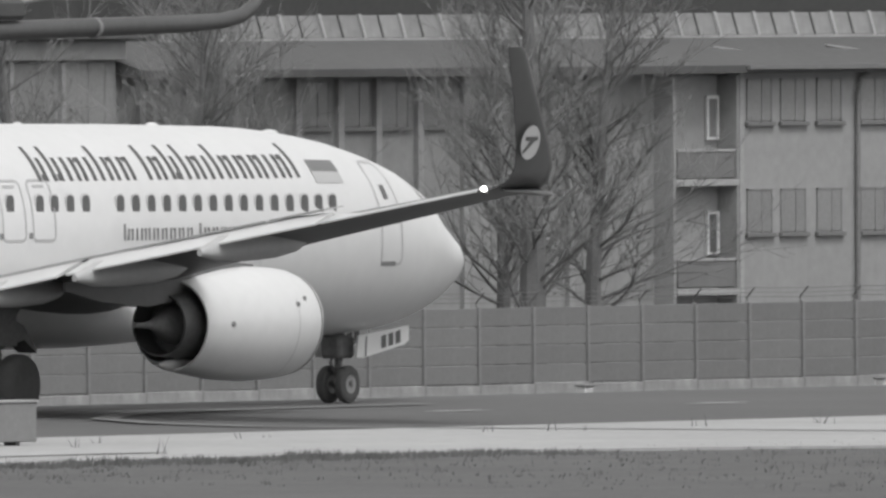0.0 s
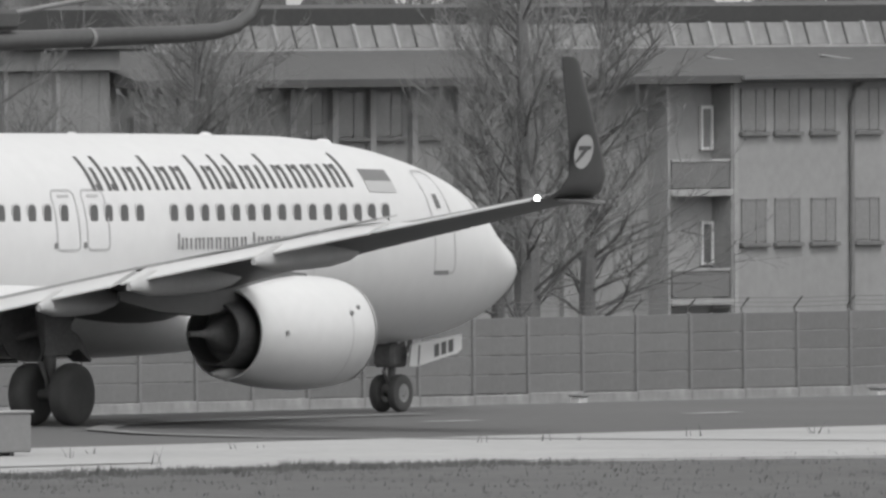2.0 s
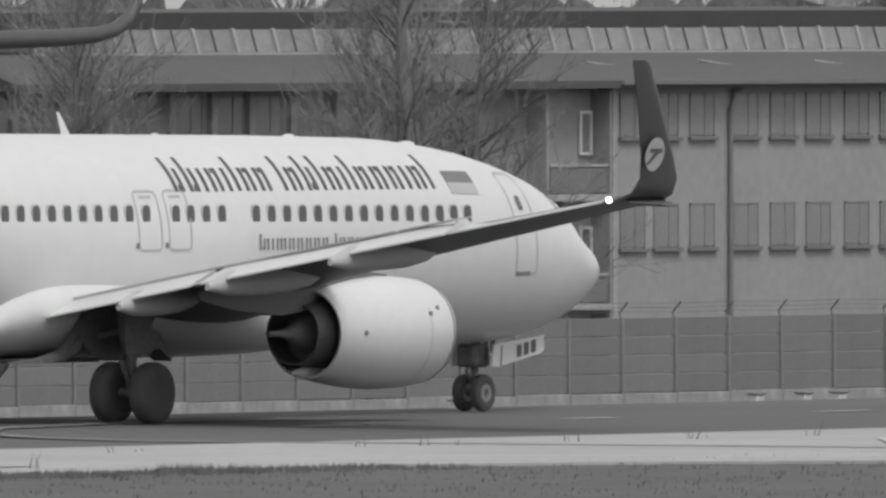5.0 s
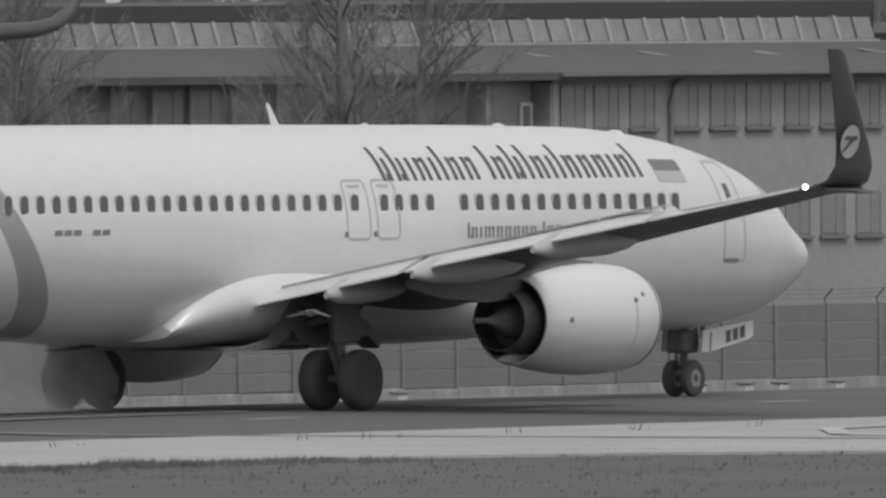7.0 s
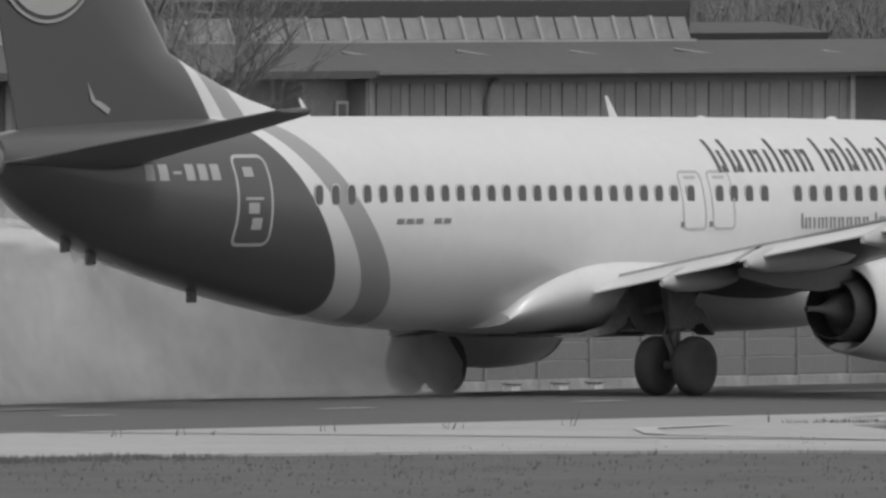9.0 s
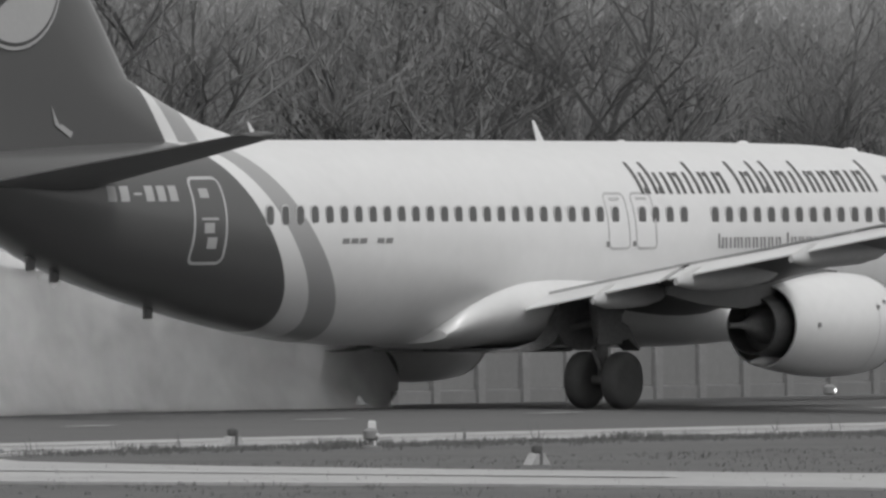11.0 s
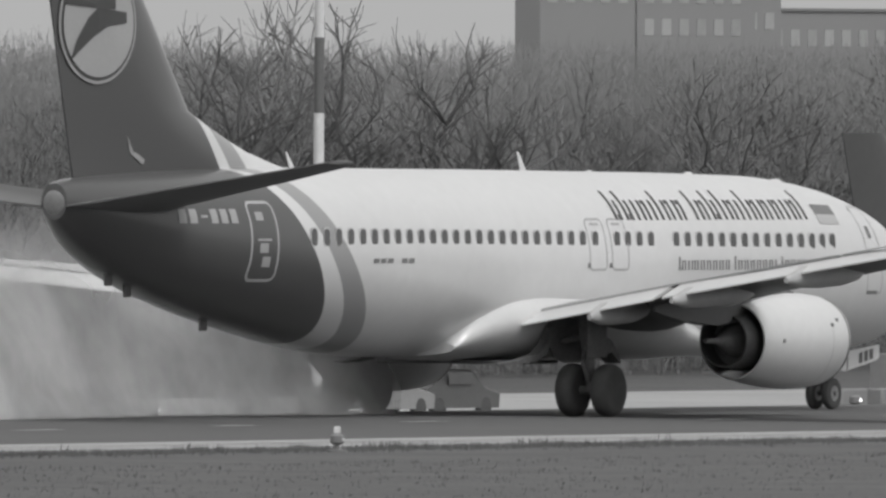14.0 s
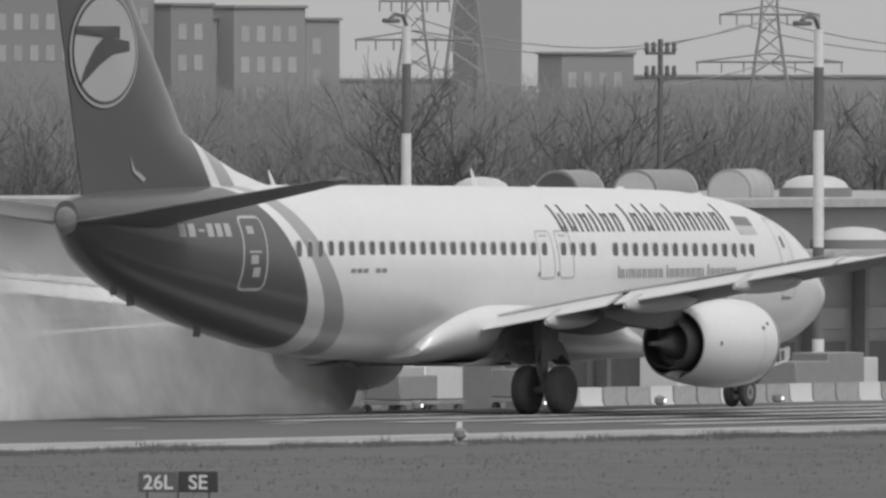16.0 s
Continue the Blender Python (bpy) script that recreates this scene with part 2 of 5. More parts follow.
def lathe(bm, profile, centre, axis="y", n=32, squash=None):
    """Turns (along, radius) pairs about an axis through centre."""
    rings = []
    c = Vector(centre)
    for a, r in profile:
        ring = []
        for k in range(n):
            t = k * math.tau / n
            p, q = math.cos(t) * r, math.sin(t) * r
            if squash and q < 0:
                q *= squash
            ring.append(c + Vector({"x": (a, p, q), "y": (p, a, q), "z": (p, q, a)}[axis]))
        rings.append(ring)
    return loft(bm, rings, caps=True)


# ---- the airliner: local x forward from the main gear, y to its left, z up from the runway ----
ST = [  # distance from nose, top, bottom, half width
    (0.0, 2.62, 2.52, 0.04), (0.12, 2.8, 2.32, 0.24), (0.4, 3.0, 2.16, 0.4), (0.8, 3.2, 1.97, 0.56), (1.3, 3.46, 1.77, 0.76),
    (1.75, 3.76, 1.63, 0.94), (2.3, 4.06, 1.5, 1.14), (3.0, 4.33, 1.36, 1.31), (4.0, 4.59, 1.28, 1.5), (5.2, 4.82, 1.23, 1.66),
    (6.5, 4.98, 1.2, 1.79), (8.0, 5.09, 1.2, 1.87), (12.0, 5.16, 1.2, 1.88), (20.0, 5.23, 1.22, 1.88), (25.5, 5.26, 1.28, 1.88),
    (27.5, 5.27, 1.46, 1.87), (29.5, 5.27, 1.76, 1.82), (31.5, 5.25, 2.12, 1.68), (33.5, 5.21, 2.54, 1.43), (35.0, 5.16, 2.95, 1.14),
    (36.3, 5.1, 3.44, 0.8), (37.1, 5.05, 3.9, 0.52), (37.5, 4.95, 4.2, 0.3)]
SA = np.array(ST)


def hull(s):
    return tuple(float(np.interp(s, SA[:, 0], SA[:, k])) for k in (1, 2, 3))


def smooth_hull(s):
    """The hull a little rounded between its stations."""
    d = 0.35 if s > 2.5 else 0.05
    a, b, c = hull(max(s - d, 0)), hull(s), hull(min(s + d, 37.5))
    return tuple((p + 2 * q + r) / 4 for p, q, r in zip(a, b, c)) if 0.2 < s < 37.3 else b


def side_y(s, z):
    """Half width of the hull at this height."""
    top, bot, hw = smooth_hull(s)
    zc = bot + (top - bot) * 0.5
    k = min(abs(z - zc) / ((top - bot) / 2), 0.999)
    return hw * (1 - k ** 2.15) ** (1 / 2.15)


def on_hull(s, z, lift=0.008):
    """A point on the right-hand side of the hull."""
    y = side_y(s, z)
    return Vector((19.6 - s, -(y + lift), z + lift * 0.3))


def decal(name, quads, material, parent, label="", lift=0.008):
    """A painted shape on the hull: four corners (distance from nose, height) each, laid on its curve."""
    bm = bmesh.new()
    for q in quads:
        (s0, z0), (s1, z1), (s2, z2), (s3, z3) = q
        n, m = 5, max(1, int(abs(s1 - s0) / 0.4))
        grid = []
        for j in range(n + 1):
            v = j / n
            row = []
            for i in range(m + 1):
                u = i / m
                s = (s0 * (1 - u) + s1 * u) * (1 - v) + (s3 * (1 - u) + s2 * u) * v
                z = (z0 * (1 - u) + z1 * u) * (1 - v) + (z3 * (1 - u) + z2 * u) * v
                row.append(bm.verts.new(on_hull(s, z, lift)))
            grid.append(row)
        for j in range(n):
            for i in range(m):
                bm.faces.new((grid[j][i], grid[j][i + 1], grid[j + 1][i + 1], grid[j + 1][i]))
    return part(name, bm, material, parent, label)


def outline(name, s0, s1, z0, z1, w, material, parent, r=0.12, lift=0.007):
    """A rounded rectangular line on the hull, as of a door."""
    bm = bmesh.new()
    pts = []
    for cs, cz, a0 in ((s1 - r, z1 - r, 0), (s0 + r, z1 - r, 90), (s0 + r, z0 + r, 180), (s1 - r, z0 + r, 270)):
        for k in range(5):
            a = radians(a0 + k * 22.5)
            pts.append((cs + r * math.cos(a), cz + r * math.sin(a), math.cos(a), math.sin(a)))
    dense = []
    for i, p in enumerate(pts):
        q = pts[(i + 1) % len(pts)]
        n = max(1, int(math.hypot(p[0] - q[0], p[1] - q[1]) / 0.2))
        dense += [tuple(a + (b - a) * k / n for a, b in zip(p, q)) for k in range(n)]
    inner = [bm.verts.new(on_hull(p[0] - p[2] * w / 2, p[1] - p[3] * w / 2, lift)) for p in dense]
    outer = [bm.verts.new(on_hull(p[0] + p[2] * w / 2, p[1] + p[3] * w / 2, lift)) for p in dense]
    for i in range(len(dense)):
        j = (i + 1) % len(dense)
        bm.faces.new((inner[i], inner[j], outer[j], outer[i]))
    return part(name, bm, material, parent)


def section(xl, zl, xt, zt, y, thick, n=10, blunt=0.03):
    """An aerofoil ring at span y from its leading to its trailing edge."""
    up, lo = [], []
    c = abs(xl - xt)
    for i in range(n + 1):
        u = (1 - math.cos(math.pi * i / n)) / 2
        h = thick * c * 5 * (0.2969 * math.sqrt(u) - 0.126 * u - 0.3516 * u * u + 0.2843 * u ** 3 - 0.1 * u ** 4) + blunt * u / 2
        x, z = xl + (xt - xl) * u, zl + (zt - zl) * u
        up.append(Vector((x, y, z + h * 0.95)))
        lo.append(Vector((x, y, z - h)))
    return up + lo[:0:-1]


airliner = thing("airliner", 0, 0, 0, "white twin-jet airliner with dark swept tail on takeoff roll", "airliner")

# hull
bm = bmesh.new()
rings = []
ss = [0.0, 0.05, 0.12, 0.25] + [0.4 + 0.2 * i for i in range(16)] + [3.7 + 0.5 * i for i in range(10)] + [9 + 1.0 * i for i in range(17)] + [26 + 0.5 * i for i in range(23)] + [37.3, 37.5]
for s in ss:
    top, bot, hw = smooth_hull(s)
    zc, hh = (top + bot) / 2, (top - bot) / 2
    ring = []
    for k in range(56):
        t = k * math.tau / 56
        c, d = math.cos(t), math.sin(t)
        e = 2 / 2.15
        ring.append(Vector((19.6 - s, hw * math.copysign(abs(c) ** e, c), zc + hh * math.copysign(abs(d) ** e, d))))
    rings.append(ring)
fuselage = part("fuselage", loft(bm, rings), M_LIVERY, airliner)

# exhaust of the small tail engine
part("tail_outlet", lathe(bmesh.new(), [(-17.96, 0.18), (-17.9, 0.26), (-17.7, 0.3)], (0, 0, 4.55), "x", 20), M_DUCT, fuselage, "dark round outlet")

# cabin windows share one mesh
win_me = None
rows_s = [6.9 + 0.5093 * i for i in range(15)] + [15.15, 15.66, 16.17, 16.65, 17.61] + [18.16 + 0.5004 * i for i in range(24)]
for s in rows_s:
    z = 3.66 + (s - 6.8) * 0.0074
    if win_me is None:
        bm = bmesh.new()
        for w, h, y, mi in ((0.15, 0.215, 0.0, 0), (0.122, 0.182, -0.006, 1)):
            pts = []
            for k in range(16):
                a = k * math.tau / 16
                c, d = math.cos(a), math.sin(a)
                pts.append((w * math.copysign(abs(c) ** 0.62, c), y, h * math.copysign(abs(d) ** 0.62, d)))
            lo, hi = [bm.verts.new(p) for p in pts], [bm.verts.new((p[0], p[1] - 0.012, p[2])) for p in pts]
            for i in range(16):
                j = (i + 1) % 16
                bm.faces.new((lo[i], lo[j], hi[j], hi[i])).material_index = mi
            bm.faces.new(hi).material_index = mi
        bmesh.ops.recalc_face_normals(bm, faces=bm.faces[:])
        win = part("window", bm, [M_WFRAME, M_GLASS], fuselage, "dark cabin window pane")
        win_me = win.data
    else:
        win = new("window", win_me)
        win.parent = fuselage
    win.matrix_basis = pose(19.6 - s, -side_y(s, z) + 0.004, z, -2, 0, 0)

# overwing exits, doors, hatches
for s0, s1 in ((17.16, 17.9), (16.2, 16.92)):
    outline("overwing_exit", s0, s1, 3.1, 4.18, 0.045, M_LINE, fuselage)
    decal("exit_plate", [((s0 + 0.55, 4.05), (s0 + 0.18, 4.05), (s0 + 0.18, 4.1), (s0 + 0.55, 4.1))], M_LINE, fuselage)
for s in (17.95, 17.0):
    decal("vent", [((s + 0.06, 3.14), (s - 0.06, 3.14), (s - 0.06, 3.24), (s + 0.06, 3.24))], M_MARK2, fuselage)
outline("front_door", 4.2, 5.05, 2.55, 4.42, 0.05, M_LINE, fuselage)
decal("door_window", [((4.75, 3.74), (4.55, 3.74), (4.55, 4.0), (4.75, 4.0))], M_GLASS, fuselage)
decal("door_step", [((5.05, 2.52), (4.45, 2.52), (4.45, 2.6), (5.05, 2.6))], M_MARK2, fuselage)
outline("rear_door", 31.05, 32.0, 2.92, 4.56, 0.06, M_LINE, fuselage, 0.16)
for s_, z_, w_, h_ in ((31.78, 4.18, 0.28, 0.18), (31.72, 3.5, 0.3, 0.2), (31.8, 3.75, 0.5, 0.05), (31.6, 3.2, 0.28, 0.22)):
    decal("door_notice", [((s_, z_), (s_ - w_, z_), (s_ - w_, z_ + h_), (s_, z_ + h_))], M_LOGO, fuselage)
decal("cockpit_window", [((2.75, 3.72), (2.2, 3.66), (2.28, 4.05), (2.75, 4.12))], M_GLASS, fuselage, "dark cockpit side window")
decal("cockpit_window", [((2.1, 3.64), (1.62, 3.58), (1.86, 3.9), (2.16, 4.0))], M_GLASS, fuselage, "dark cockpit side window")
outline("cargo_hatch", 9.4, 10.6, 1.75, 2.7, 0.03, M_WFRAME, fuselage, 0.1)
bm = bmesh.new()
lathe(bm, [(-0.05, 0.05), (0.0, 0.085), (0.05, 0.05)], (0, 0, 0), "y", 12)
probe = part("drain_mast", bm, M_MARK, fuselage)
probe.matrix_basis = pose(19.6 - 8.1, -1.72, 2.52)

# the airline's name and the smaller lines stay plain upright bars
def word(s_left, z0, x_h, cap, strokes, pitch, material, name, lean=0.12):
    s = s_left
    for ch in strokes:
        quads = []
        if ch == " ":
            s -= pitch * 1.1
            continue
        n, tall = int(ch) % 5, int(ch) >= 5
        for k in range(n):
            h = cap if (tall and k == 0) else x_h
            w = pitch * 0.5
            quads.append(((s + lean * 0.3, z0), (s + lean * 0.3 - w, z0), (s + lean * 0.3 - w - h * 0.0, z0 + h), (s + lean * 0.3, z0 + h)))
            if n > 1 and k < n - 1:
                quads.append(((s - w, z0 + h * (0.8 if not (tall and k == 0) else 0.02)), (s - pitch, z0 + h * (0.8 if not (tall and k == 0) else 0.02)), (s - pitch, z0 + h * 0.98 if not (tall and k == 0) else z0 + h * 0.2), (s - w, z0 + h * 0.98 if not (tall and k == 0) else z0 + h * 0.2)))
            s -= pitch
        s -= pitch * 0.22
        decal(name, quads, material, fuselage)
    return s


_end = word(16.42, 4.16, 0.42, 0.62, "77121622 6276216222126", 0.229, M_MARK, "name_bar")
decal("flag_upper", [((7.25, 4.27), (6.2, 4.25), (6.2, 4.46), (7.25, 4.48))], M_FLAGD, fuselage, "dark upper flag half")
decal("flag_lower", [((7.25, 4.06), (6.2, 4.04), (6.2, 4.25), (7.25, 4.27))], M_FLAGL, fuselage, "pale lower flag half")
word(13.95, 3.08, 0.21, 0.29, "81322222 62222221 622222", 0.125, M_MARK2, "second_name_bar")
for i in (0, 1, 2, 4, 5):
    decal("type_bar", [((27.3 - 0.3 * i, 3.27), (27.3 - 0.3 * i - 0.24, 3.27), (27.3 - 0.3 * i - 0.27, 3.37), (27.3 - 0.3 * i - 0.03, 3.37))], M_MARK2, fuselage)
for i in (0, 1, 3, 4, 5):
    decal("registration_bar", [((34.42 - 0.35 * i, 4.12), (34.42 - 0.35 * i - 0.24, 4.12), (34.42 - 0.35 * i - 0.24, 4.42), (34.42 - 0.35 * i, 4.42))], M_LOGO, fuselage)
decal("registration_bar", [((33.7, 4.24), (33.48, 4.24), (33.48, 4.29), (33.7, 4.29))], M_LOGO, fuselage)

# wing to body fairing
bm = bmesh.new()
rings = []
for s, w, z0, z1 in ((11.6, 1.2, 1.24, 1.5), (12.6, 1.8, 1.16, 2.0), (14.0, 1.96, 1.12, 2.5), (17.0, 1.98, 1.12, 2.85), (19.4, 1.97, 1.14, 2.95), (20.1, 1.95, 1.15, 2.96), (20.7, 1.92, 1.15, 2.92), (21.2, 1.87, 1.16, 2.83), (21.7, 1.8, 1.17, 2.67), (22.1, 1.72, 1.18, 2.47), (22.4, 1.64, 1.2, 2.27), (22.65, 1.55, 1.22, 2.05), (22.82, 1.46, 1.25, 1.85), (22.95, 1.36, 1.28, 1.65)):
    ring = []
    for k in range(28):
        t = k * math.tau / 28
        c, d = math.cos(t), math.sin(t)
        ring.append(Vector((19.6 - s, (w + 0.05) * math.copysign(abs(c) ** 0.82, c), (z0 + z1) / 2 + (z1 - z0) / 2 * d)))
    rings.append(ring)
part("wing_root_fairing", loft(bm, rings), M_WHITE, fuselage)

# aerials on the crown
for s, h, c in ((17.6, 0.4, 0.32), (27.6, 0.34, 0.26)):
    zt = smooth_hull(s)[0]
    bm = bmesh.new()
    rings = [[Vector((19.6 - s + a + x * k, y * k, zt + z)) for x, y in ((0.5 * c, 0), (0, 0.03), (-0.5 * c, 0), (0, -0.03))] for z, a, k in ((-0.05, 0.1, 1.0), (0.02, 0.08, 0.85), (h, -0.16, 0.28))]
    part("blade_aerial", loft(bm, rings), M_WHITE, fuselage)
for s, r in ((14.6, 0.06), (10.2, 0.09), (6.3, 0.13)):
    zt = smooth_hull(s)[0]
    bm = bmesh.new()
    bmesh.ops.create_uvsphere(bm, u_segments=12, v_segments=6, radius=1.0, matrix=Matrix.LocRotScale((19.6 - s, 0, zt), None, (r * 1.8, r, r * 0.55)))
    part("crown_aerial", bm, M_WHITE, fuselage)
for s in (35.2, 34.4, 31.2):
    top, bot, hw = smooth_hull(s)
    bm = boxes((19.6 - s - 0.18, 19.6 - s + 0.12, -0.03, 0.03, bot - 0.22, bot + 0.08), bevel=0.02)
    part("belly_aerial", bm, M_GEARDARK, fuselage)


# wings
def te(yb):
    return (21.0 + (yb - 1.88) * 0.17, 1.92 + (yb - 1.88) * 0.165) if yb < 5.6 else (21.63 + (yb - 5.6) * 0.297, 2.535 + (yb - 5.6) * 0.1432)


def le(yb):
    s = 13.6 + (yb - 1.88) * 0.93 if yb < 5.0 else 16.5 + (yb - 5.0) * 0.578
    return s, te(yb)[1] + 0.26 - 0.014 * yb


def droop(yb):
    return float(np.interp(yb, [5, 12, 12.6, 16.5], [0.3, 0.26, 0.07, 0.05]))


def wing(side):
    w = part("wing", loft(bmesh.new(), [section(19.6 - le(y)[0], le(y)[1], 19.6 - te(y)[0] + min(0.85, 0.2 * (te(y)[0] - le(y)[0])), te(y)[1] + droop(y) + 0.02, side * y, k, 12) for y, k in ((1.2, 0.13), (1.9, 0.13), (3.5, 0.125), (5.0, 0.12), (5.6, 0.118), (7.5, 0.112), (10, 0.108), (12.5, 0.105), (15, 0.1), (16.5, 0.1))] + [section(19.6 - s0, z, 19.6 - s1, z + 0.04, side * y, 0.09, 12) for y, s0, s1, z in ((16.9, 23.4, 24.75, 4.05), (17.2, 23.65, 24.5, 4.03), (17.28, 23.9, 24.4, 4.03))]), [M_GREYP, M_UNDERSHADE], airliner)
    # faces turned down, and the whole tip, get the grey darkened for shade
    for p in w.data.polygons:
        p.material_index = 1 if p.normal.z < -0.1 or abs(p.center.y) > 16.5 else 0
    # flaps and ailerons behind the box
    for name, y0, y1, drop in (("inboard_flap", 1.95, 5.45, 0.12), ("outboard_flap", 5.7, 12.2, 0.1), ("aileron", 12.35, 16.35, 0.0)):
        rg = []
        for k in range(7):
            y = y0 + (y1 - y0) * k / 6
            s, z = te(y)
            c = min(1.05, 0.25 * (s - le(y)[0]))
            rg.append(section(19.6 - s + c, z + droop(y) + 0.01, 19.6 - s, z, side * y, 0.09, 6, 0.03))
        # white tops for the light they catch, shade-darkened grey below
        fl = part(name, loft(bmesh.new(), rg), [M_WHITE, M_UNDERSHADE], w)
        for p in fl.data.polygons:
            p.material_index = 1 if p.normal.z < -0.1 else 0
    # spoilers: thin raised panels on top, with bright edges
    for y0, y1 in ((3.0, 5.3), (6.1, 8.2), (8.3, 10.4), (10.5, 12.0)):
        rg = []
        for y in (y0, y1):
            s, z = te(y)
            c = 0.2 * (s - le(y)[0])
            rg.append([Vector((19.6 - s + c * a, side * y, z + droop(y) - 0.02 + b + 0.03 * a)) for a, b in ((2.0, 0.03), (0.95, 0.0), (0.95, 0.035), (2.0, 0.05))])
        part("spoiler", loft(bmesh.new(), rg), M_GREYP, w)
    # canoe fairings of the flap tracks
    for y, s_end, z_end, ln in ((3.95, 21.65, 2.1, 2.6), (6.3, 22.3, 2.48, 3.6), (9.6, 23.3, 2.95, 3.4)):
        rg = []
        for u, r in ((0, 0.07), (0.03, 0.1), (0.2, 0.25), (0.4, 0.3), (0.7, 0.3), (0.9, 0.2), (1.0, 0.05)):
            rg.append([Vector((19.6 - s_end + ln * u, side * y + 0.75 * r * math.cos(k * math.tau / 14), z_end + 0.02 + 0.16 * u + r * (0.75 if math.sin(k * math.tau / 14) < 0 else 1.05) * math.sin(k * math.tau / 14))) for k in range(14)])
        part("flap_track_fairing", loft(bmesh.new(), rg), M_GREYP, w)
    # blended winglet
    rg = []
    for y, z, s0, s1, a in ((16.4, 4.08, 23.1, 24.86, 0), (16.75, 4.13, 23.4, 24.9, 15), (17.1, 4.24, 23.65, 25.0, 40), (17.35, 4.5, 23.9, 25.1, 65), (17.5, 4.9, 24.25, 25.3, 78), (17.65, 5.6, 24.8, 25.6, 80), (17.8, 6.5, 25.42, 26.0, 80), (17.81, 6.6, 25.6, 26.02, 80)):
        sec = section(19.6 - s0, 0, 19.6 - s1, 0, 0, 0.09, 8, 0.015)
        c, d = math.cos(radians(a)), math.sin(radians(a))
        rg.append([Vector((p.x, side * (y - p.z * d), z + p.z * c)) for p in sec])
    # its navy is darker than the fin's, with the winglet's shade in it
    wl_ = part("winglet", loft(bmesh.new(), rg), M_NAVY, w, "dark blue upswept winglet")
    bm = bmesh.new()
    bmesh.ops.create_circle(bm, cap_ends=True, segments=28, radius=1.0, matrix=Matrix.LocRotScale((19.6 - 25.03, side * 17.53, 4.93), Euler((radians(90 - side * 8), 0, 0)), (0.3, 0.3, 1)))
    for v in bm.verts:
        v.co.y = side * (17.44 + (v.co.z - 4.9) * 0.215 + 0.17)
    part("emblem", bm, M_LOGO, wl_, "pale round emblem")
    bm = bmesh.new()
    for q in (((24.82, 5.03), (25.22, 5.03), (25.22, 4.96), (24.82, 4.96)), ((24.9, 4.96), (25.06, 4.96), (25.26, 4.76), (25.22, 4.73))):
        bm.faces.new([bm.verts.new((19.6 - s, side * (17.44 + (z - 4.9) * 0.215 + 0.18), z)) for s, z in q])
    part("emblem_figure", bm, M_MARK, wl_)
    # lights
    bm = bmesh.new()
    bmesh.ops.create_uvsphere(bm, u_segments=12, v_segments=8, radius=0.05, matrix=Matrix.Translation((19.6 - 24.92, side * 16.58, 4.12)))
    part("position_light", bm, M_LAMP, w, "lit white wingtip lamp")
    return w


for side in (-1, 1):
    w_ = wing(side)
    if side > 0:  # the left wing hangs lower on the cambered runway
        for o in (w_, *w_.children_recursive):
            for v in o.data.vertices:
                v.co.z -= 0.042 * max(v.co.y - 1.9, 0)


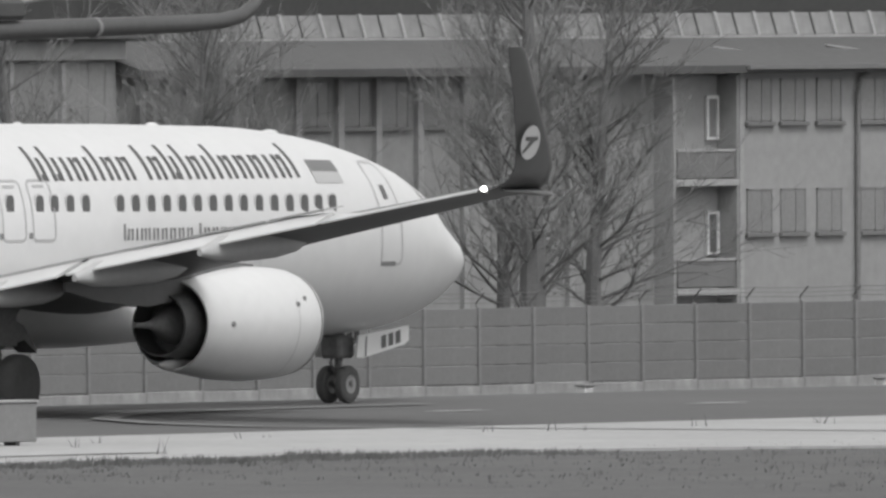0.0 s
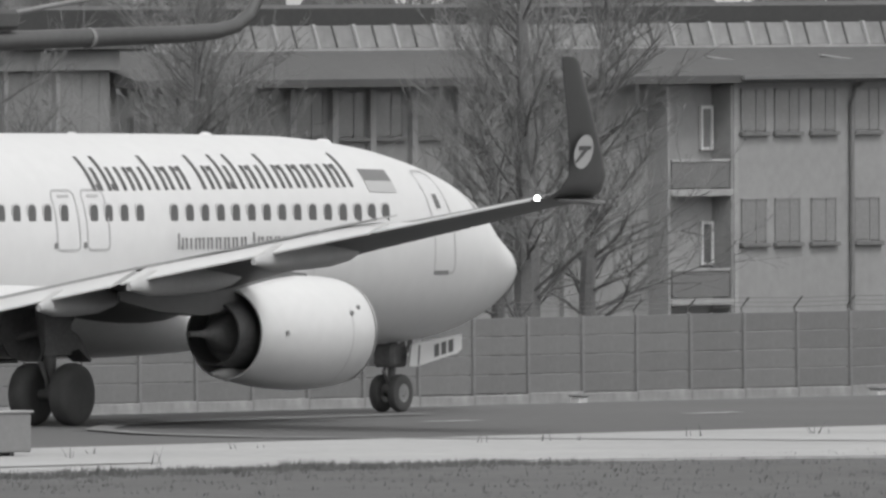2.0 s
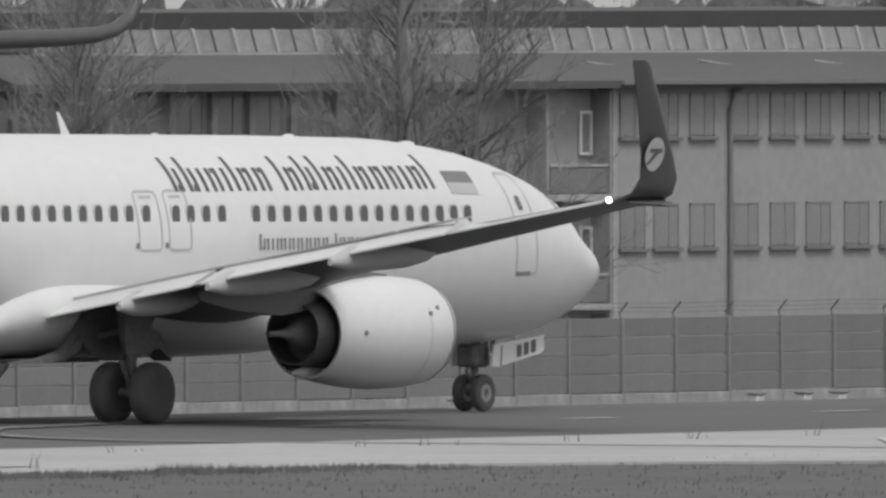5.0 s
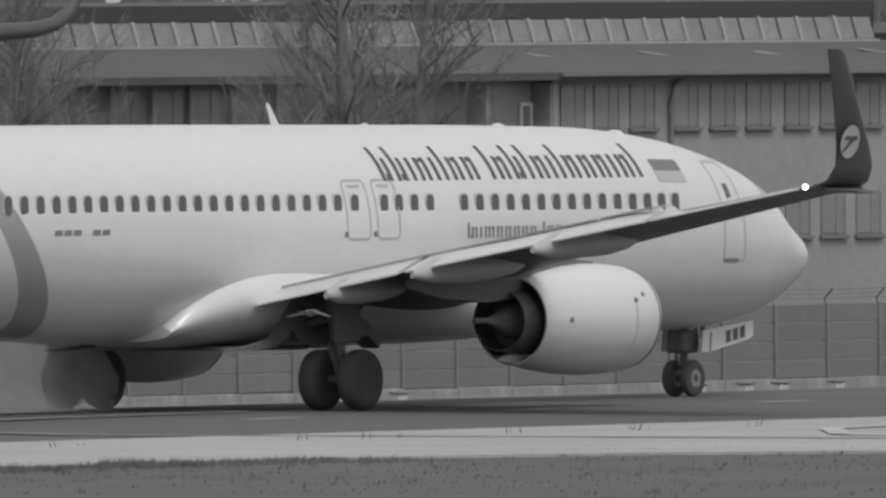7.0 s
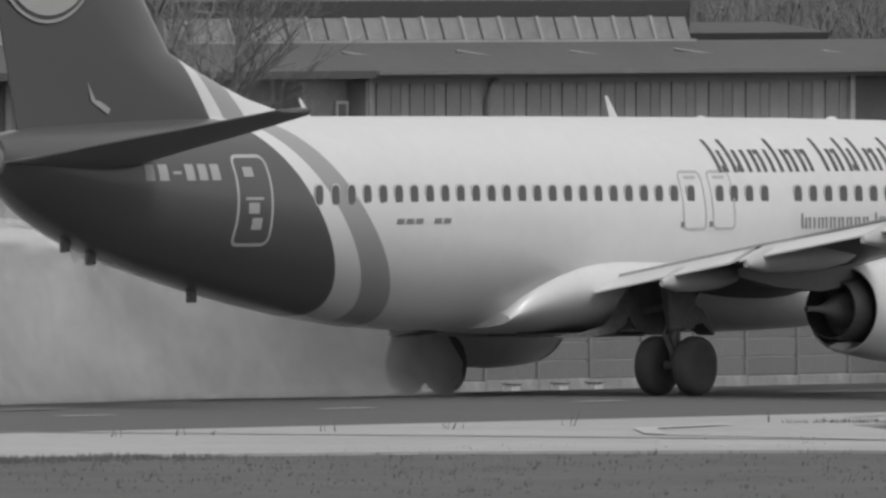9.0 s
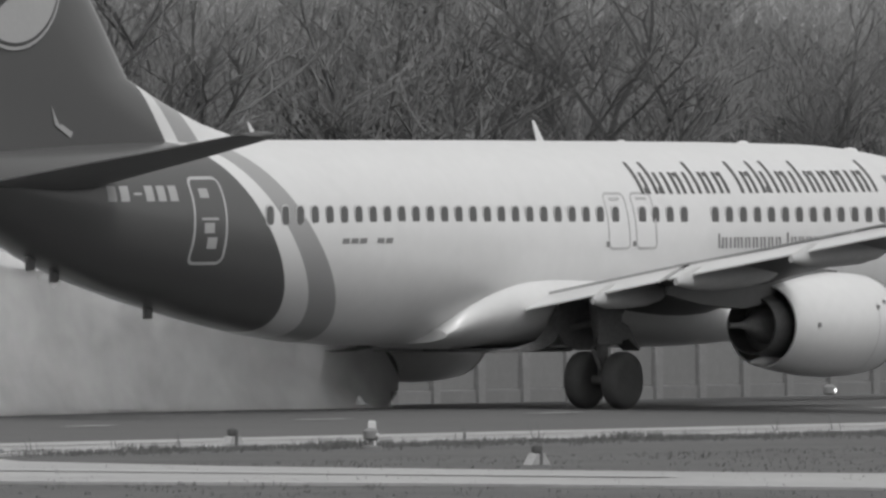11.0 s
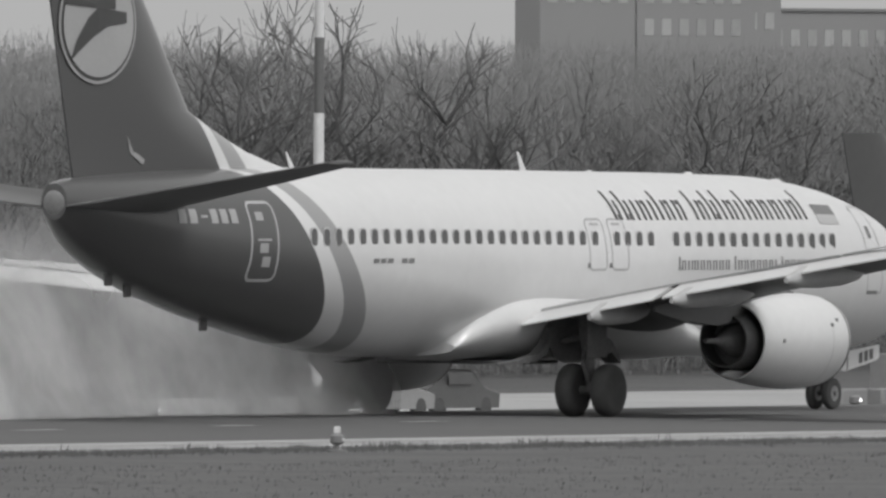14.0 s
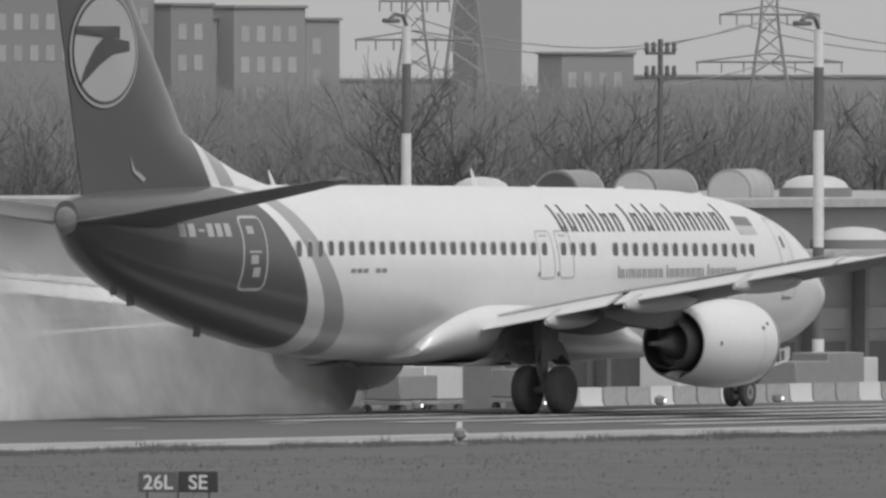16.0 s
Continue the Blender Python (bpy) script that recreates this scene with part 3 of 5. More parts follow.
# engines
def engine(side):
    cx, cy, cz = 0.0, side * 4.83, 1.62 - (0.17 if side > 0 else 0.0)
    X = lambda s: 19.6 - s
    prof = [(X(14.0), 0.76), (X(13.5), 0.74), (X(13.32), 0.78), (X(13.24), 0.83), (X(13.3), 0.89), (X(13.6), 0.96), (X(14.1), 1.0), (X(14.8), 1.02), (X(15.6), 0.98), (X(16.3), 0.9), (X(16.95), 0.8), (X(16.95), 0.77), (X(16.2), 0.82), (X(15.6), 0.84)]
    nac = part("engine_cowling", lathe(bmesh.new(), prof, (0, cy, cz), "x", 48, squash=1.03), M_WHITE, airliner, "white engine cowling")
    lip = [(X(13.52), 0.735), (X(13.32), 0.775), (X(13.235), 0.832), (X(13.3), 0.896), (X(13.42), 0.935), (X(13.42), 0.92)]
    part("inlet_lip", lathe(bmesh.new(), lip, (0, cy, cz), "x", 48, squash=1.03), M_METAL, nac, "bare metal inlet lip")
    part("fan_disc", lathe(bmesh.new(), [(X(14.2), 0.76), (X(14.05), 0.76), (X(14.0), 0.3), (X(13.7), 0.02)], (0, cy, cz), "x", 32), M_DUCT, nac)
    part("bypass_duct", lathe(bmesh.new(), [(X(15.7), 0.83), (X(15.66), 0.83), (X(15.66), 0.5)], (0, cy, cz), "x", 40), M_DUCT, nac)
    core = [(X(15.6), 0.66), (X(16.3), 0.66), (X(16.9), 0.62), (X(17.3), 0.57), (X(17.34), 0.57), (X(17.34), 0.54), (X(16.8), 0.53)]
    part("core_nozzle", lathe(bmesh.new(), core, (0, cy, cz), "x", 40), M_DARKMETAL, nac, "sooty metal core nozzle")
    part("exhaust_plug", lathe(bmesh.new(), [(X(16.6), 0.42), (X(17.0), 0.34), (X(17.35), 0.17), (X(17.6), 0.08), (X(17.8), 0.055), (X(18.15), 0.05)], (0, cy, cz), "x", 28), M_DUCT, nac, "sooty conical exhaust plug")
    part("nozzle_bottom_fairing", lathe(bmesh.new(), [(X(15.8), 0.05), (X(16.4), 0.13), (X(17.1), 0.1), (X(17.4), 0.03)], (0, cy, cz - 0.72), "x", 16), M_GREYP, nac)
    # pylon up to the wing
    rg = [[Vector((X(s), cy + b * w, z)) for b, z in ((-1, z0), (1, z0), (1, z1), (-1, z1))] for s, w, z0, z1 in ((14.3, 0.03, 2.55, 2.66), (15.2, 0.14, 2.4, 2.72), (16.6, 0.22, 2.1, 2.7), (18.0, 0.22, 1.95, 2.5), (19.4, 0.16, 2.05, 2.45), (20.4, 0.03, 2.25, 2.4))]
    # the shade under the wing is put into the pylon's grey as well
    part("engine_pylon", loft(bmesh.new(), rg), M_UNDERSHADE, nac)
    # strake, catches and panel lines on the cowling
    for s, z, r in ((16.28, 1.62, 0.05), (14.25, 1.95, 0.05), (13.95, 2.05, 0.045)):
        bm = bmesh.new()
        rr = float(np.interp(s, [13.6, 14.1, 14.8, 15.6, 16.3], [0.96, 1.0, 1.02, 0.98, 0.9]))
        y = side * 4.83 + side * (math.sqrt(max(rr * rr - (z - cz) ** 2, 0.01)) + 0.0)
        lathe(bm, [(y - 0.02, r), (y + 0.012, r)], (X(s), 0, z), "y", 10)
        part("cowl_latch", bm, M_MARK2, nac)
    bm = bmesh.new()
    for k in range(14):
        a0, a1 = radians(-62 + 6.2 * k), radians(-62 + 6.2 * (k + 1))
        p = [Vector((X(14.28) + dx, side * (4.83 + 1.013 * math.cos(a)), cz + 1.013 * math.sin(a) * (1.03 if math.sin(a) < 0 else 1))) for a, dx in ((a0, 0), (a1, 0), (a1, 0.022), (a0, 0.022))]
        bm.faces.new([bm.verts.new(q) for q in p])
    part("cowl_joint", bm, M_LINE, nac)
    return nac


for side in (-1, 1):
    engine(side)

# fin, with its dorsal fillet, and tailplane
def fin_edge(z):
    f = float(np.interp(z, [5.1, 5.35, 5.6, 5.86, 6.15, 6.46, 9.48, 12.2], [26.9, 28.3, 29.45, 30.3, 31.15, 31.96, 34.47, 36.75]))
    return f, 36.75 + (z - 5.12) * 0.267


rings = []
for z in (4.9, 5.12, 5.35, 5.6, 5.86, 6.15, 6.46, 7.2, 8.2, 9.48, 11, 12.1, 12.3):
    a, b = fin_edge(z)
    sec = section(19.6 - a, 0, 19.6 - b, 0, 0, min(0.095, 0.42 / (b - a)), 14, 0.03)
    rings.append([Vector((p.x, p.z, z)) for p in sec])
fin = part("fin", loft(bmesh.new(), rings), M_LIVERY, airliner, "dark blue tail fin with pale emblem")


def fin_y(s, z):
    a, b = fin_edge(z)
    c = b - a
    u = min(max((s - a) / c, 0), 1)
    return min(0.095, 0.42 / c) * c * 5 * (0.2969 * math.sqrt(u) - 0.126 * u - 0.3516 * u * u + 0.2843 * u ** 3 - 0.1 * u ** 4) + 0.015 * u


def fin_mark(name, pts, material, lift, label=""):
    """A painted polygon on the right side of the fin, fanned from its middle."""
    bm = bmesh.new()
    c = (sum(p[0] for p in pts) / len(pts), sum(p[1] for p in pts) / len(pts))
    v = [bm.verts.new((19.6 - s, -fin_y(s, z) - lift, z)) for s, z in pts]
    m = bm.verts.new((19.6 - c[0], -fin_y(*c) - lift, c[1]))
    for i in range(len(v)):
        bm.faces.new((v[i], v[(i + 1) % len(v)], m))
    return part(name, bm, material, fin, label, smooth=False)


circ = [(math.cos(k * math.tau / 40), math.sin(k * math.tau / 40)) for k in range(40)]
fin_mark("emblem_rim", [(36.0 + 1.47 * a, 8.34 + 1.32 * b) for a, b in circ], M_LOGO, 0.035)
fin_mark("emblem_ring", [(36.0 + 1.40 * a, 8.34 + 1.25 * b) for a, b in circ], M_NAVY, 0.045)
fin_mark("emblem", [(36.0 + 1.33 * a, 8.34 + 1.18 * b) for a, b in circ], M_LOGO, 0.055, "pale round emblem")
fin_mark("emblem_bar", [(37.3, 8.86), (35.42, 8.86), (35.42, 8.58), (36.1, 8.6), (37.32, 8.68)], M_NAVY, 0.07)
fin_mark("emblem_wedge", [(36.1, 8.62), (34.98, 8.52), (34.98, 8.3), (35.65, 8.26), (36.3, 7.98), (37.08, 7.5), (36.85, 7.95), (36.45, 8.4)], M_NAVY, 0.07)
fin_mark("small_mark", [(34.76, 5.96), (34.62, 5.6), (34.42, 5.52), (34.6, 5.74)], M_LOGO, 0.02)
fin_mark("small_mark", [(34.62, 5.58), (34.1, 5.34), (34.03, 5.44), (34.4, 5.6)], M_LOGO, 0.024)

for side in (-1, 1):
    rg = []
    for y, s0, s1, z in ((0.3, 33.4, 37.6, 4.48), (1.0, 34.0, 37.75, 4.55), (3.0, 35.1, 38.1, 4.84), (5.0, 36.15, 38.4, 5.12), (6.9, 37.2, 38.68, 5.4), (7.15, 37.5, 38.7, 5.44), (7.2, 37.9, 38.66, 5.45)):
        rg.append(section(19.6 - s0, z, 19.6 - s1, z, side * y, 0.1, 10, 0.02))
    # grey darkened all round to give the tailplane its underside shade
    part("tailplane", loft(bmesh.new(), rg), M_UNDERSHADE, airliner, "tailplane in shaded grey")


# undercarriage
def wheel(x, y, r, w, parent, out):
    prof = [(-w / 2 + 0.02, r * 0.5), (-w / 2, r * 0.62), (-w / 2 + 0.01, r * 0.8), (-w * 0.36, r * 0.94), (-w * 0.2, r * 0.995), (0, r), (w * 0.2, r * 0.995), (w * 0.36, r * 0.94), (w / 2 - 0.01, r * 0.8), (w / 2, r * 0.62), (w / 2 - 0.02, r * 0.5)]
    e = new("wheel")
    e.parent = parent
    e.matrix_basis = pose(x, y, r)
    part("tyre", lathe(bmesh.new(), prof, (0, 0, 0), "y", 40), M_TYRE, e)
    rim = bmesh.new()
    lathe(rim, [(-w * 0.4, r * 0.2), (-w * 0.42, r * 0.48), (-w * 0.3, r * 0.52), (w * 0.3, r * 0.52), (w * 0.42, r * 0.48), (w * 0.4, r * 0.2)], (0, 0, 0), "y", 28)
    for k in range(8):
        a = k * math.tau / 8
        lathe(rim, [(-w * 0.44, 0.02), (w * 0.44, 0.02)], (r * 0.36 * math.cos(a), 0, r * 0.36 * math.sin(a)), "y", 6)
    part("rim", rim, M_RIM, e)
    return e


WHEELS = []
for side in (-1, 1):
    gear = part("main_gear_leg", tube(bmesh.new(), [(0.02, side * 2.86, 0.55), (0.0, side * 2.82, 1.1), (-0.05, side * 2.75, 1.9), (-0.05, side * 2.7, 2.3)], [0.11, 0.12, 0.15, 0.16], 14), M_STRUT, airliner)
    bm = bmesh.new()
    tube(bm, [(0, side * 2.4, 0.56), (0, side * 3.32, 0.56)], 0.09, 12)
    part("axle", bm, M_STRUT, gear)
    bm = bmesh.new()
    tube(bm, [(-0.1, side * 2.8, 1.5), (-0.35, side * 2.85, 1.15), (-0.1, side * 2.86, 0.75)], 0.05, 8)
    part("torque_link", bm, M_GEARDARK, gear)
    bm = bmesh.new()
    tube(bm, [(0.0, side * 2.75, 1.7), (0.1, side * 1.4, 1.45)], 0.07, 8)
    tube(bm, [(0.1, side * 2.8, 1.3), (1.0, side * 2.7, 2.0)], 0.05, 8)
    part("side_brace", bm, M_STRUT, gear)
    # door made large and dark, also for the shade around the leg
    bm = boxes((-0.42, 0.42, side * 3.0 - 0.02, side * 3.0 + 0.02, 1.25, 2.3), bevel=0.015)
    d = part("gear_door", bm, M_GEARDARK, gear)
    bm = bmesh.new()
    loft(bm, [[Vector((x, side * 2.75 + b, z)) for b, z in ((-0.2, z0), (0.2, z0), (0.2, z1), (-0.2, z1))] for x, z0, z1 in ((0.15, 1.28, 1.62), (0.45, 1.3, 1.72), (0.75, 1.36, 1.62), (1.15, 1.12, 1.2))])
    part("gear_fairing", bm, M_GEARDARK, gear)
    # thin dark lip along the edge of the gear bay
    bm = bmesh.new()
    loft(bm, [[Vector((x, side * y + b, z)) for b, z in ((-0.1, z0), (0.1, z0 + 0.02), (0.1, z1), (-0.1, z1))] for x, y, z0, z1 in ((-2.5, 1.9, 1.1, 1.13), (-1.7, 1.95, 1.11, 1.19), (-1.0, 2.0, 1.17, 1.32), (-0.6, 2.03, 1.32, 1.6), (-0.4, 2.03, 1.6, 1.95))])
    part("open_gear_door", bm, M_GEARDARK, gear)
    # flush plate, dark in place of the shade inside the bay
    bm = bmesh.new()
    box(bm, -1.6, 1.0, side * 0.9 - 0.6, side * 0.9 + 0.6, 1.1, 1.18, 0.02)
    part("wheel_bay", bm, M_GEARDARK, airliner)
    # added dark plate: shade on the fairing under the wing, with the well's edge
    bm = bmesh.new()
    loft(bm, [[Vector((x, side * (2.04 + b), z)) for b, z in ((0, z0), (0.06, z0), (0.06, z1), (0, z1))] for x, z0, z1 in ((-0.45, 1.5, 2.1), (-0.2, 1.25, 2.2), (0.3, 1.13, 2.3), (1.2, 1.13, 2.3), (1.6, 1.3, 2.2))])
    part("wheel_well_edge", bm, M_GEARDARK, airliner)
    for dy in (-0.43, 0.43):
        WHEELS.append((wheel(0, side * 2.86 + dy, 0.56, 0.42, airliner, side), 0.56, side * 2.86 + dy, 0.0))
nose_x = 19.6 - 4.03
leg = part("nose_gear_leg", tube(bmesh.new(), [(nose_x, 0, 0.34), (nose_x + 0.02, 0, 0.8), (nose_x + 0.06, 0, 1.5)], [0.07, 0.08, 0.1], 12), M_STRUT, airliner)
part("axle", tube(bmesh.new(), [(nose_x, -0.25, 0.345), (nose_x, 0.25, 0.345)], 0.05, 10), M_STRUT, leg)
part("torque_link", tube(bmesh.new(), [(nose_x - 0.06, 0, 1.0), (nose_x - 0.25, 0, 0.75), (nose_x - 0.06, 0, 0.5)], 0.035, 8), M_GEARDARK, leg)
part("steering_block", boxes((nose_x - 0.3, nose_x + 0.25, -0.22, 0.22, 0.82, 1.25), bevel=0.06), M_GEARDARK, leg)
for dy in (-0.2, 0.2):
    WHEELS.append((wheel(nose_x, dy, 0.345, 0.2, airliner, 1), 0.345, dy, nose_x))
for side in (-1, 1):
    bm = bmesh.new()
    y = side * 0.45
    c = [(4.12, 0.84), (3.9, 0.83), (2.5, 1.06), (2.36, 1.14), (2.36, 1.4), (4.05, 1.24)]
    loft(bm, [[Vector((19.6 - s, y + e, z)) for s, z in c] for e in (-0.02, 0.02)])
    dr = part("nose_gear_door", bm, M_WHITE, airliner, "white nose gear door with dark bars")
    for k in range(3):
        s0 = 3.3 - 0.24 * k
        bm = bmesh.new()
        bm.faces.new([bm.verts.new((19.6 - s, y - 0.024, z)) for s, z in ((s0, 0.99 + 0.04 * k), (s0 - 0.17, 1.02 + 0.04 * k), (s0 - 0.17, 1.25 + 0.04 * k), (s0, 1.22 + 0.04 * k))])
        part("door_bar", bm, M_MARK, dr)
    bm = bmesh.new()
    bm.faces.new([bm.verts.new((19.6 - s, y - 0.024, z)) for s, z in ((3.86, 0.85), (3.81, 0.855), (3.77, 1.22), (3.82, 1.22))])
    part("door_joint", bm, M_MARK, dr)


# ---- ground: one sheet, level to the runway and falling away behind it ----
def ground_z(y):
    return float(np.interp(y, [-4000, 322, 333, 345, 400, 455, 520, 5000], [0, 0, -0.36, -0.78, -2.35, -3.62, -4.0, -4.0]))


bm = bmesh.new()
ys = [-1500, 0, 150, 240, 258, 275, 290, 301, 311, 322, 333, 345, 372, 400, 428, 455, 490, 520, 700, 1200, 2500, 5000, 15000, 60000]
xs = [-2500, 0, 300, 380, 440, 500, 560, 620, 700, 800, 1000, 1500, 2500, 5000, 9000, 30000, 90000]
grid = [[bm.verts.new((x, y, ground_z(y))) for x in xs] for y in ys]
for a, b in zip(grid, grid[1:]):
    for i in range(len(xs) - 1):
        bm.faces.new((a[i], a[i + 1], b[i + 1], b[i]))
ground = tagged(part("ground", bm, M_GRASS), "rough short winter grass beside the runway", "ground", kind="structure")


def slab(name, poly, material, z, label, category, thick=0.12):
    bm = bmesh.new()
    top = [bm.verts.new((x, y, z + ground_z(y))) for x, y in poly]
    low = [bm.verts.new((x, y, z + ground_z(y) - thick)) for x, y in poly]
    f = bm.faces.new(top)
    for i in range(len(poly)):
        j = (i + 1) % len(poly)
        bm.faces.new((top[i], top[j], low[j], low[i]))
    bmesh.ops.recalc_face_normals(bm, faces=bm.faces[:])
    return tagged(part(name, bm, material, smooth=False), label, category, kind="structure")


bm = bmesh.new()
rw = [[bm.verts.new((x, y, ground_z(y) + 0.03)) for x in (100, 400, 800, 2500)] for y in (300.6, 311, 322, 333, 345)]
for a, b in zip(rw, rw[1:]):
    for i in range(3):
        bm.faces.new((a[i], a[i + 1], b[i + 1], b[i]))
tagged(part("runway", bm, M_ASPHALT), "dark grey worn asphalt runway", "runway", kind="structure")
# pale shoulder, the crossing taxiway with its fillets, and the narrow edge strip further on
slab("shoulder", [(100, 300.6), (100, 286.5), (400, 286.5), (407, 286.0), (412, 283.5), (416, 279), (418.5, 271), (419, 255), (419, 100), (431, 100), (431, 255), (430.8, 276), (431.5, 283), (434, 289), (438.5, 293), (446, 295.2), (470, 295.6), (2500, 295.6), (2500, 300.6)], M_CONC, 0.05, "pale worn concrete shoulder and crossing taxiway", "pavement")


def line_strip(name, pts, width, z, label, paint=None):
    bm = bmesh.new()
    rows = []
    for i, p in enumerate(pts):
        a, b = Vector(pts[max(i - 1, 0)]), Vector(pts[min(i + 1, len(pts) - 1)])
        d = (b - a).normalized()
        n = Vector((-d.y, d.x)) * width / 2
        q = Vector(p)
        rows.append([bm.verts.new((*(q + n), z + ground_z(q.y))), bm.verts.new((*(q - n), z + ground_z(q.y)))])
    for a, b in zip(rows, rows[1:]):
        bm.faces.new((a[0], a[1], b[1], b[0]))
    return tagged(part(name, bm, paint or M_LINEP, smooth=False), label, "marking", kind="structure")


line_strip("lead_line", [(425, 270), (425, 292), (424.6, 300), (424.8, 304), (426.8, 307.6), (430, 311), (434.5, 313.9), (440, 315.4), (447, 316)], 0.5, 0.062, "faded curved taxi lead-in line on asphalt", M_LEAD)
line_strip("lead_line", [(425.3, 270), (425.8, 284), (428, 290), (433, 293.6), (437, 294.6)], 0.4, 0.075, "faded curved taxi line on concrete")
for k in range(26):
    line_strip("runway_edge_dash", [(440 + k * 9.5, 311 + (k % 3) * 0.9), (441.6 + k * 9.5, 311 + (k % 3) * 0.9)], 0.4, 0.05, "short worn pale dash on the runway")
for k in range(5):
    line_strip("threshold_stripe", [(596, 304.5 + k * 3.2), (700, 304.5 + k * 3.2)], 1.0, 0.05, "long white runway threshold stripe")

for y_, w_ in ((289.6, 0.5), (293.2, 0.35), (297.4, 0.6)):
    line_strip("pavement_joint", [(100, y_), (402, y_)], w_, 0.062, "dark tarred joint along the concrete shoulder", M_JOINT)
line_strip("pavement_joint", [(446, 298.0), (2000, 298.0)], 0.3, 0.062, "dark tarred joint along the concrete shoulder", M_JOINT)

# grass tufts along the pavement edges
rnd = random.Random(5)
vs, fs = [], []


def tuft(x, y, h, n=6):
    z = ground_z(y)
    for _ in range(n):
        a = rnd.random() * math.tau
        r, w = rnd.random() * 0.25, 0.01 + rnd.random() * 0.02
        bx, by = x + r * math.cos(a), y + r * math.sin(a)
        i = len(vs)
        lx, ly = rnd.uniform(-0.4, 0.4) * h, rnd.uniform(-0.4, 0.4) * h
        vs.extend([(bx - w, by, z), (bx + w, by, z), (bx + lx, by + ly, z + h * rnd.uniform(0.6, 1.1))])
        fs.append((i, i + 1, i + 2))


for k in range(9000):
    x = rnd.uniform(385, 640)
    y = 286.2 if x < 407 else (295.4 if x > 440 else None)
    if y is None:
        continue
    y -= abs(rnd.gauss(0, 1.2))
    q = noise.noise(Vector((x * 0.5, 0, 0)))
    tuft(x, y, max(0.03, 0.08 + 0.14 * q + rnd.random() * 0.05), 5)
for k in range(45):
    x = rnd.uniform(390, 640)
    y = 287 + rnd.random() * 10 if x < 407 else 296 + rnd.random()
    tuft(x, y, rnd.uniform(0.1, 0.4), 3)
for k in range(6000):
    tuft(rnd.uniform(380, 600), 286 - rnd.random() ** 1.5 * 32, rnd.uniform(0.03, 0.1), 3)
me = bpy.data.meshes.new("grass_tufts")
me.from_pydata(vs, [], fs)
me.materials.append(M_BLADE)
tagged(new("grass_tufts", me), "dry grass tufts along the pavement edge", "grass", kind="stuff")

# ---- perimeter fence ----
FY = 455.0
fence = thing("fence", 600, FY, -3.5, "grey concrete panel perimeter fence with barbed wire", "fence")
PITCH = 2.5
bm = boxes((0.06, PITCH - 0.06, -0.03, 0.03, 0, 0.485), bevel=0.015)
board = part("board", bm, M_FENCE, fence)
bm = boxes((-0.055, 0.055, -0.09, 0.07, 0, 2.38), bevel=0.01)
bm2 = bmesh.new()
tube(bm2, [(0, 0, 2.36), (0, 0.05, 2.5), (0, -0.22, 2.78)], 0.025, 5)
post = part("post", bm, M_POST, fence)
arm = part("post_arm", bm2, M_WIRE, fence)
bm = boxes((0.02, PITCH - 0.02, -0.1, 0.06, -0.3, 0.36), bevel=0.02)
plinth = part("plinth", bm, M_PLINTH, fence)
n_bay = 33
for k in range(n_bay):
    for j in range(4):
        o = board if (k, j) == (0, 0) else new("board", board.data)
        o.parent = fence
        o.matrix_basis = pose(k * PITCH + 0.85, 0, 0.38 + j * 0.5)
    for src, nm in ((post, "post"), (arm, "post_arm"), (plinth, "plinth")):
        o = src if k == 0 else new(nm, src.data)
        o.parent = fence
        o.matrix_basis = pose(k * PITCH + 0.85, 0, rnd.uniform(-0.03, 0.03) if nm == "plinth" else 0)
for z, y in ((2.5, -0.02), (2.62, -0.1), (2.74, -0.18)):
    bm = bmesh.new()
    tube(bm, [(k * PITCH + 0.85, y, z + (0.03 if k % 2 else 0)) for k in range(n_bay)], 0.008, 4)
    part("barbed_wire", bm, M_WIRE, fence)

# farther on the fence has broad pillars
fence2 = thing("pillared_fence", 682.5, FY - 2, -3.5, "pale mesh fence with broad concrete pillars", "fence")
pil = part("pillar", boxes((-0.2, 0.2, -0.15, 0.15, 0, 2.35), bevel=0.03), M_POST, fence2)
low = part("low_wall", boxes((0.2, 2.1, -0.08, 0.08, -0.2, 0.5), bevel=0.02), M_FENCE, fence2)
upp = part("panel", boxes((0.22, 2.08, -0.02, 0.02, 0.52, 1.95)), M_FENCE, fence2)
rail = part("rail", boxes((0.2, 2.1, -0.04, 0.04, 1.97, 2.1)), M_POST, fence2)
for k in range(29):
    for src, nm in ((pil, "pillar"), (low, "low_wall"), (upp, "panel"), (rail, "rail")):
        o = src if k == 0 else new(nm, src.data)
        o.parent = fence2
        o.matrix_basis = pose(k * 2.3, 0, 0)

# ---- terminal-side building with its long glazed roof band ----
BY = 482.0
wall = tagged(part("building_wall", boxes((697.05, 728.9, BY, BY + 9, -4.2, 4.9)), M_PLASTER, smooth=False), "long two-storey plastered building", "building")
block2 = part("recessed_wall", boxes((667.4, 697.05, BY + 0.5, BY + 9, -4.2, 4.9)), M_PLASTER2, wall)
block3 = part("left_block", boxes((640, 667.3, BY + 0.2, BY + 9, -4.2, 6.1)), M_PLASTER2, wall)
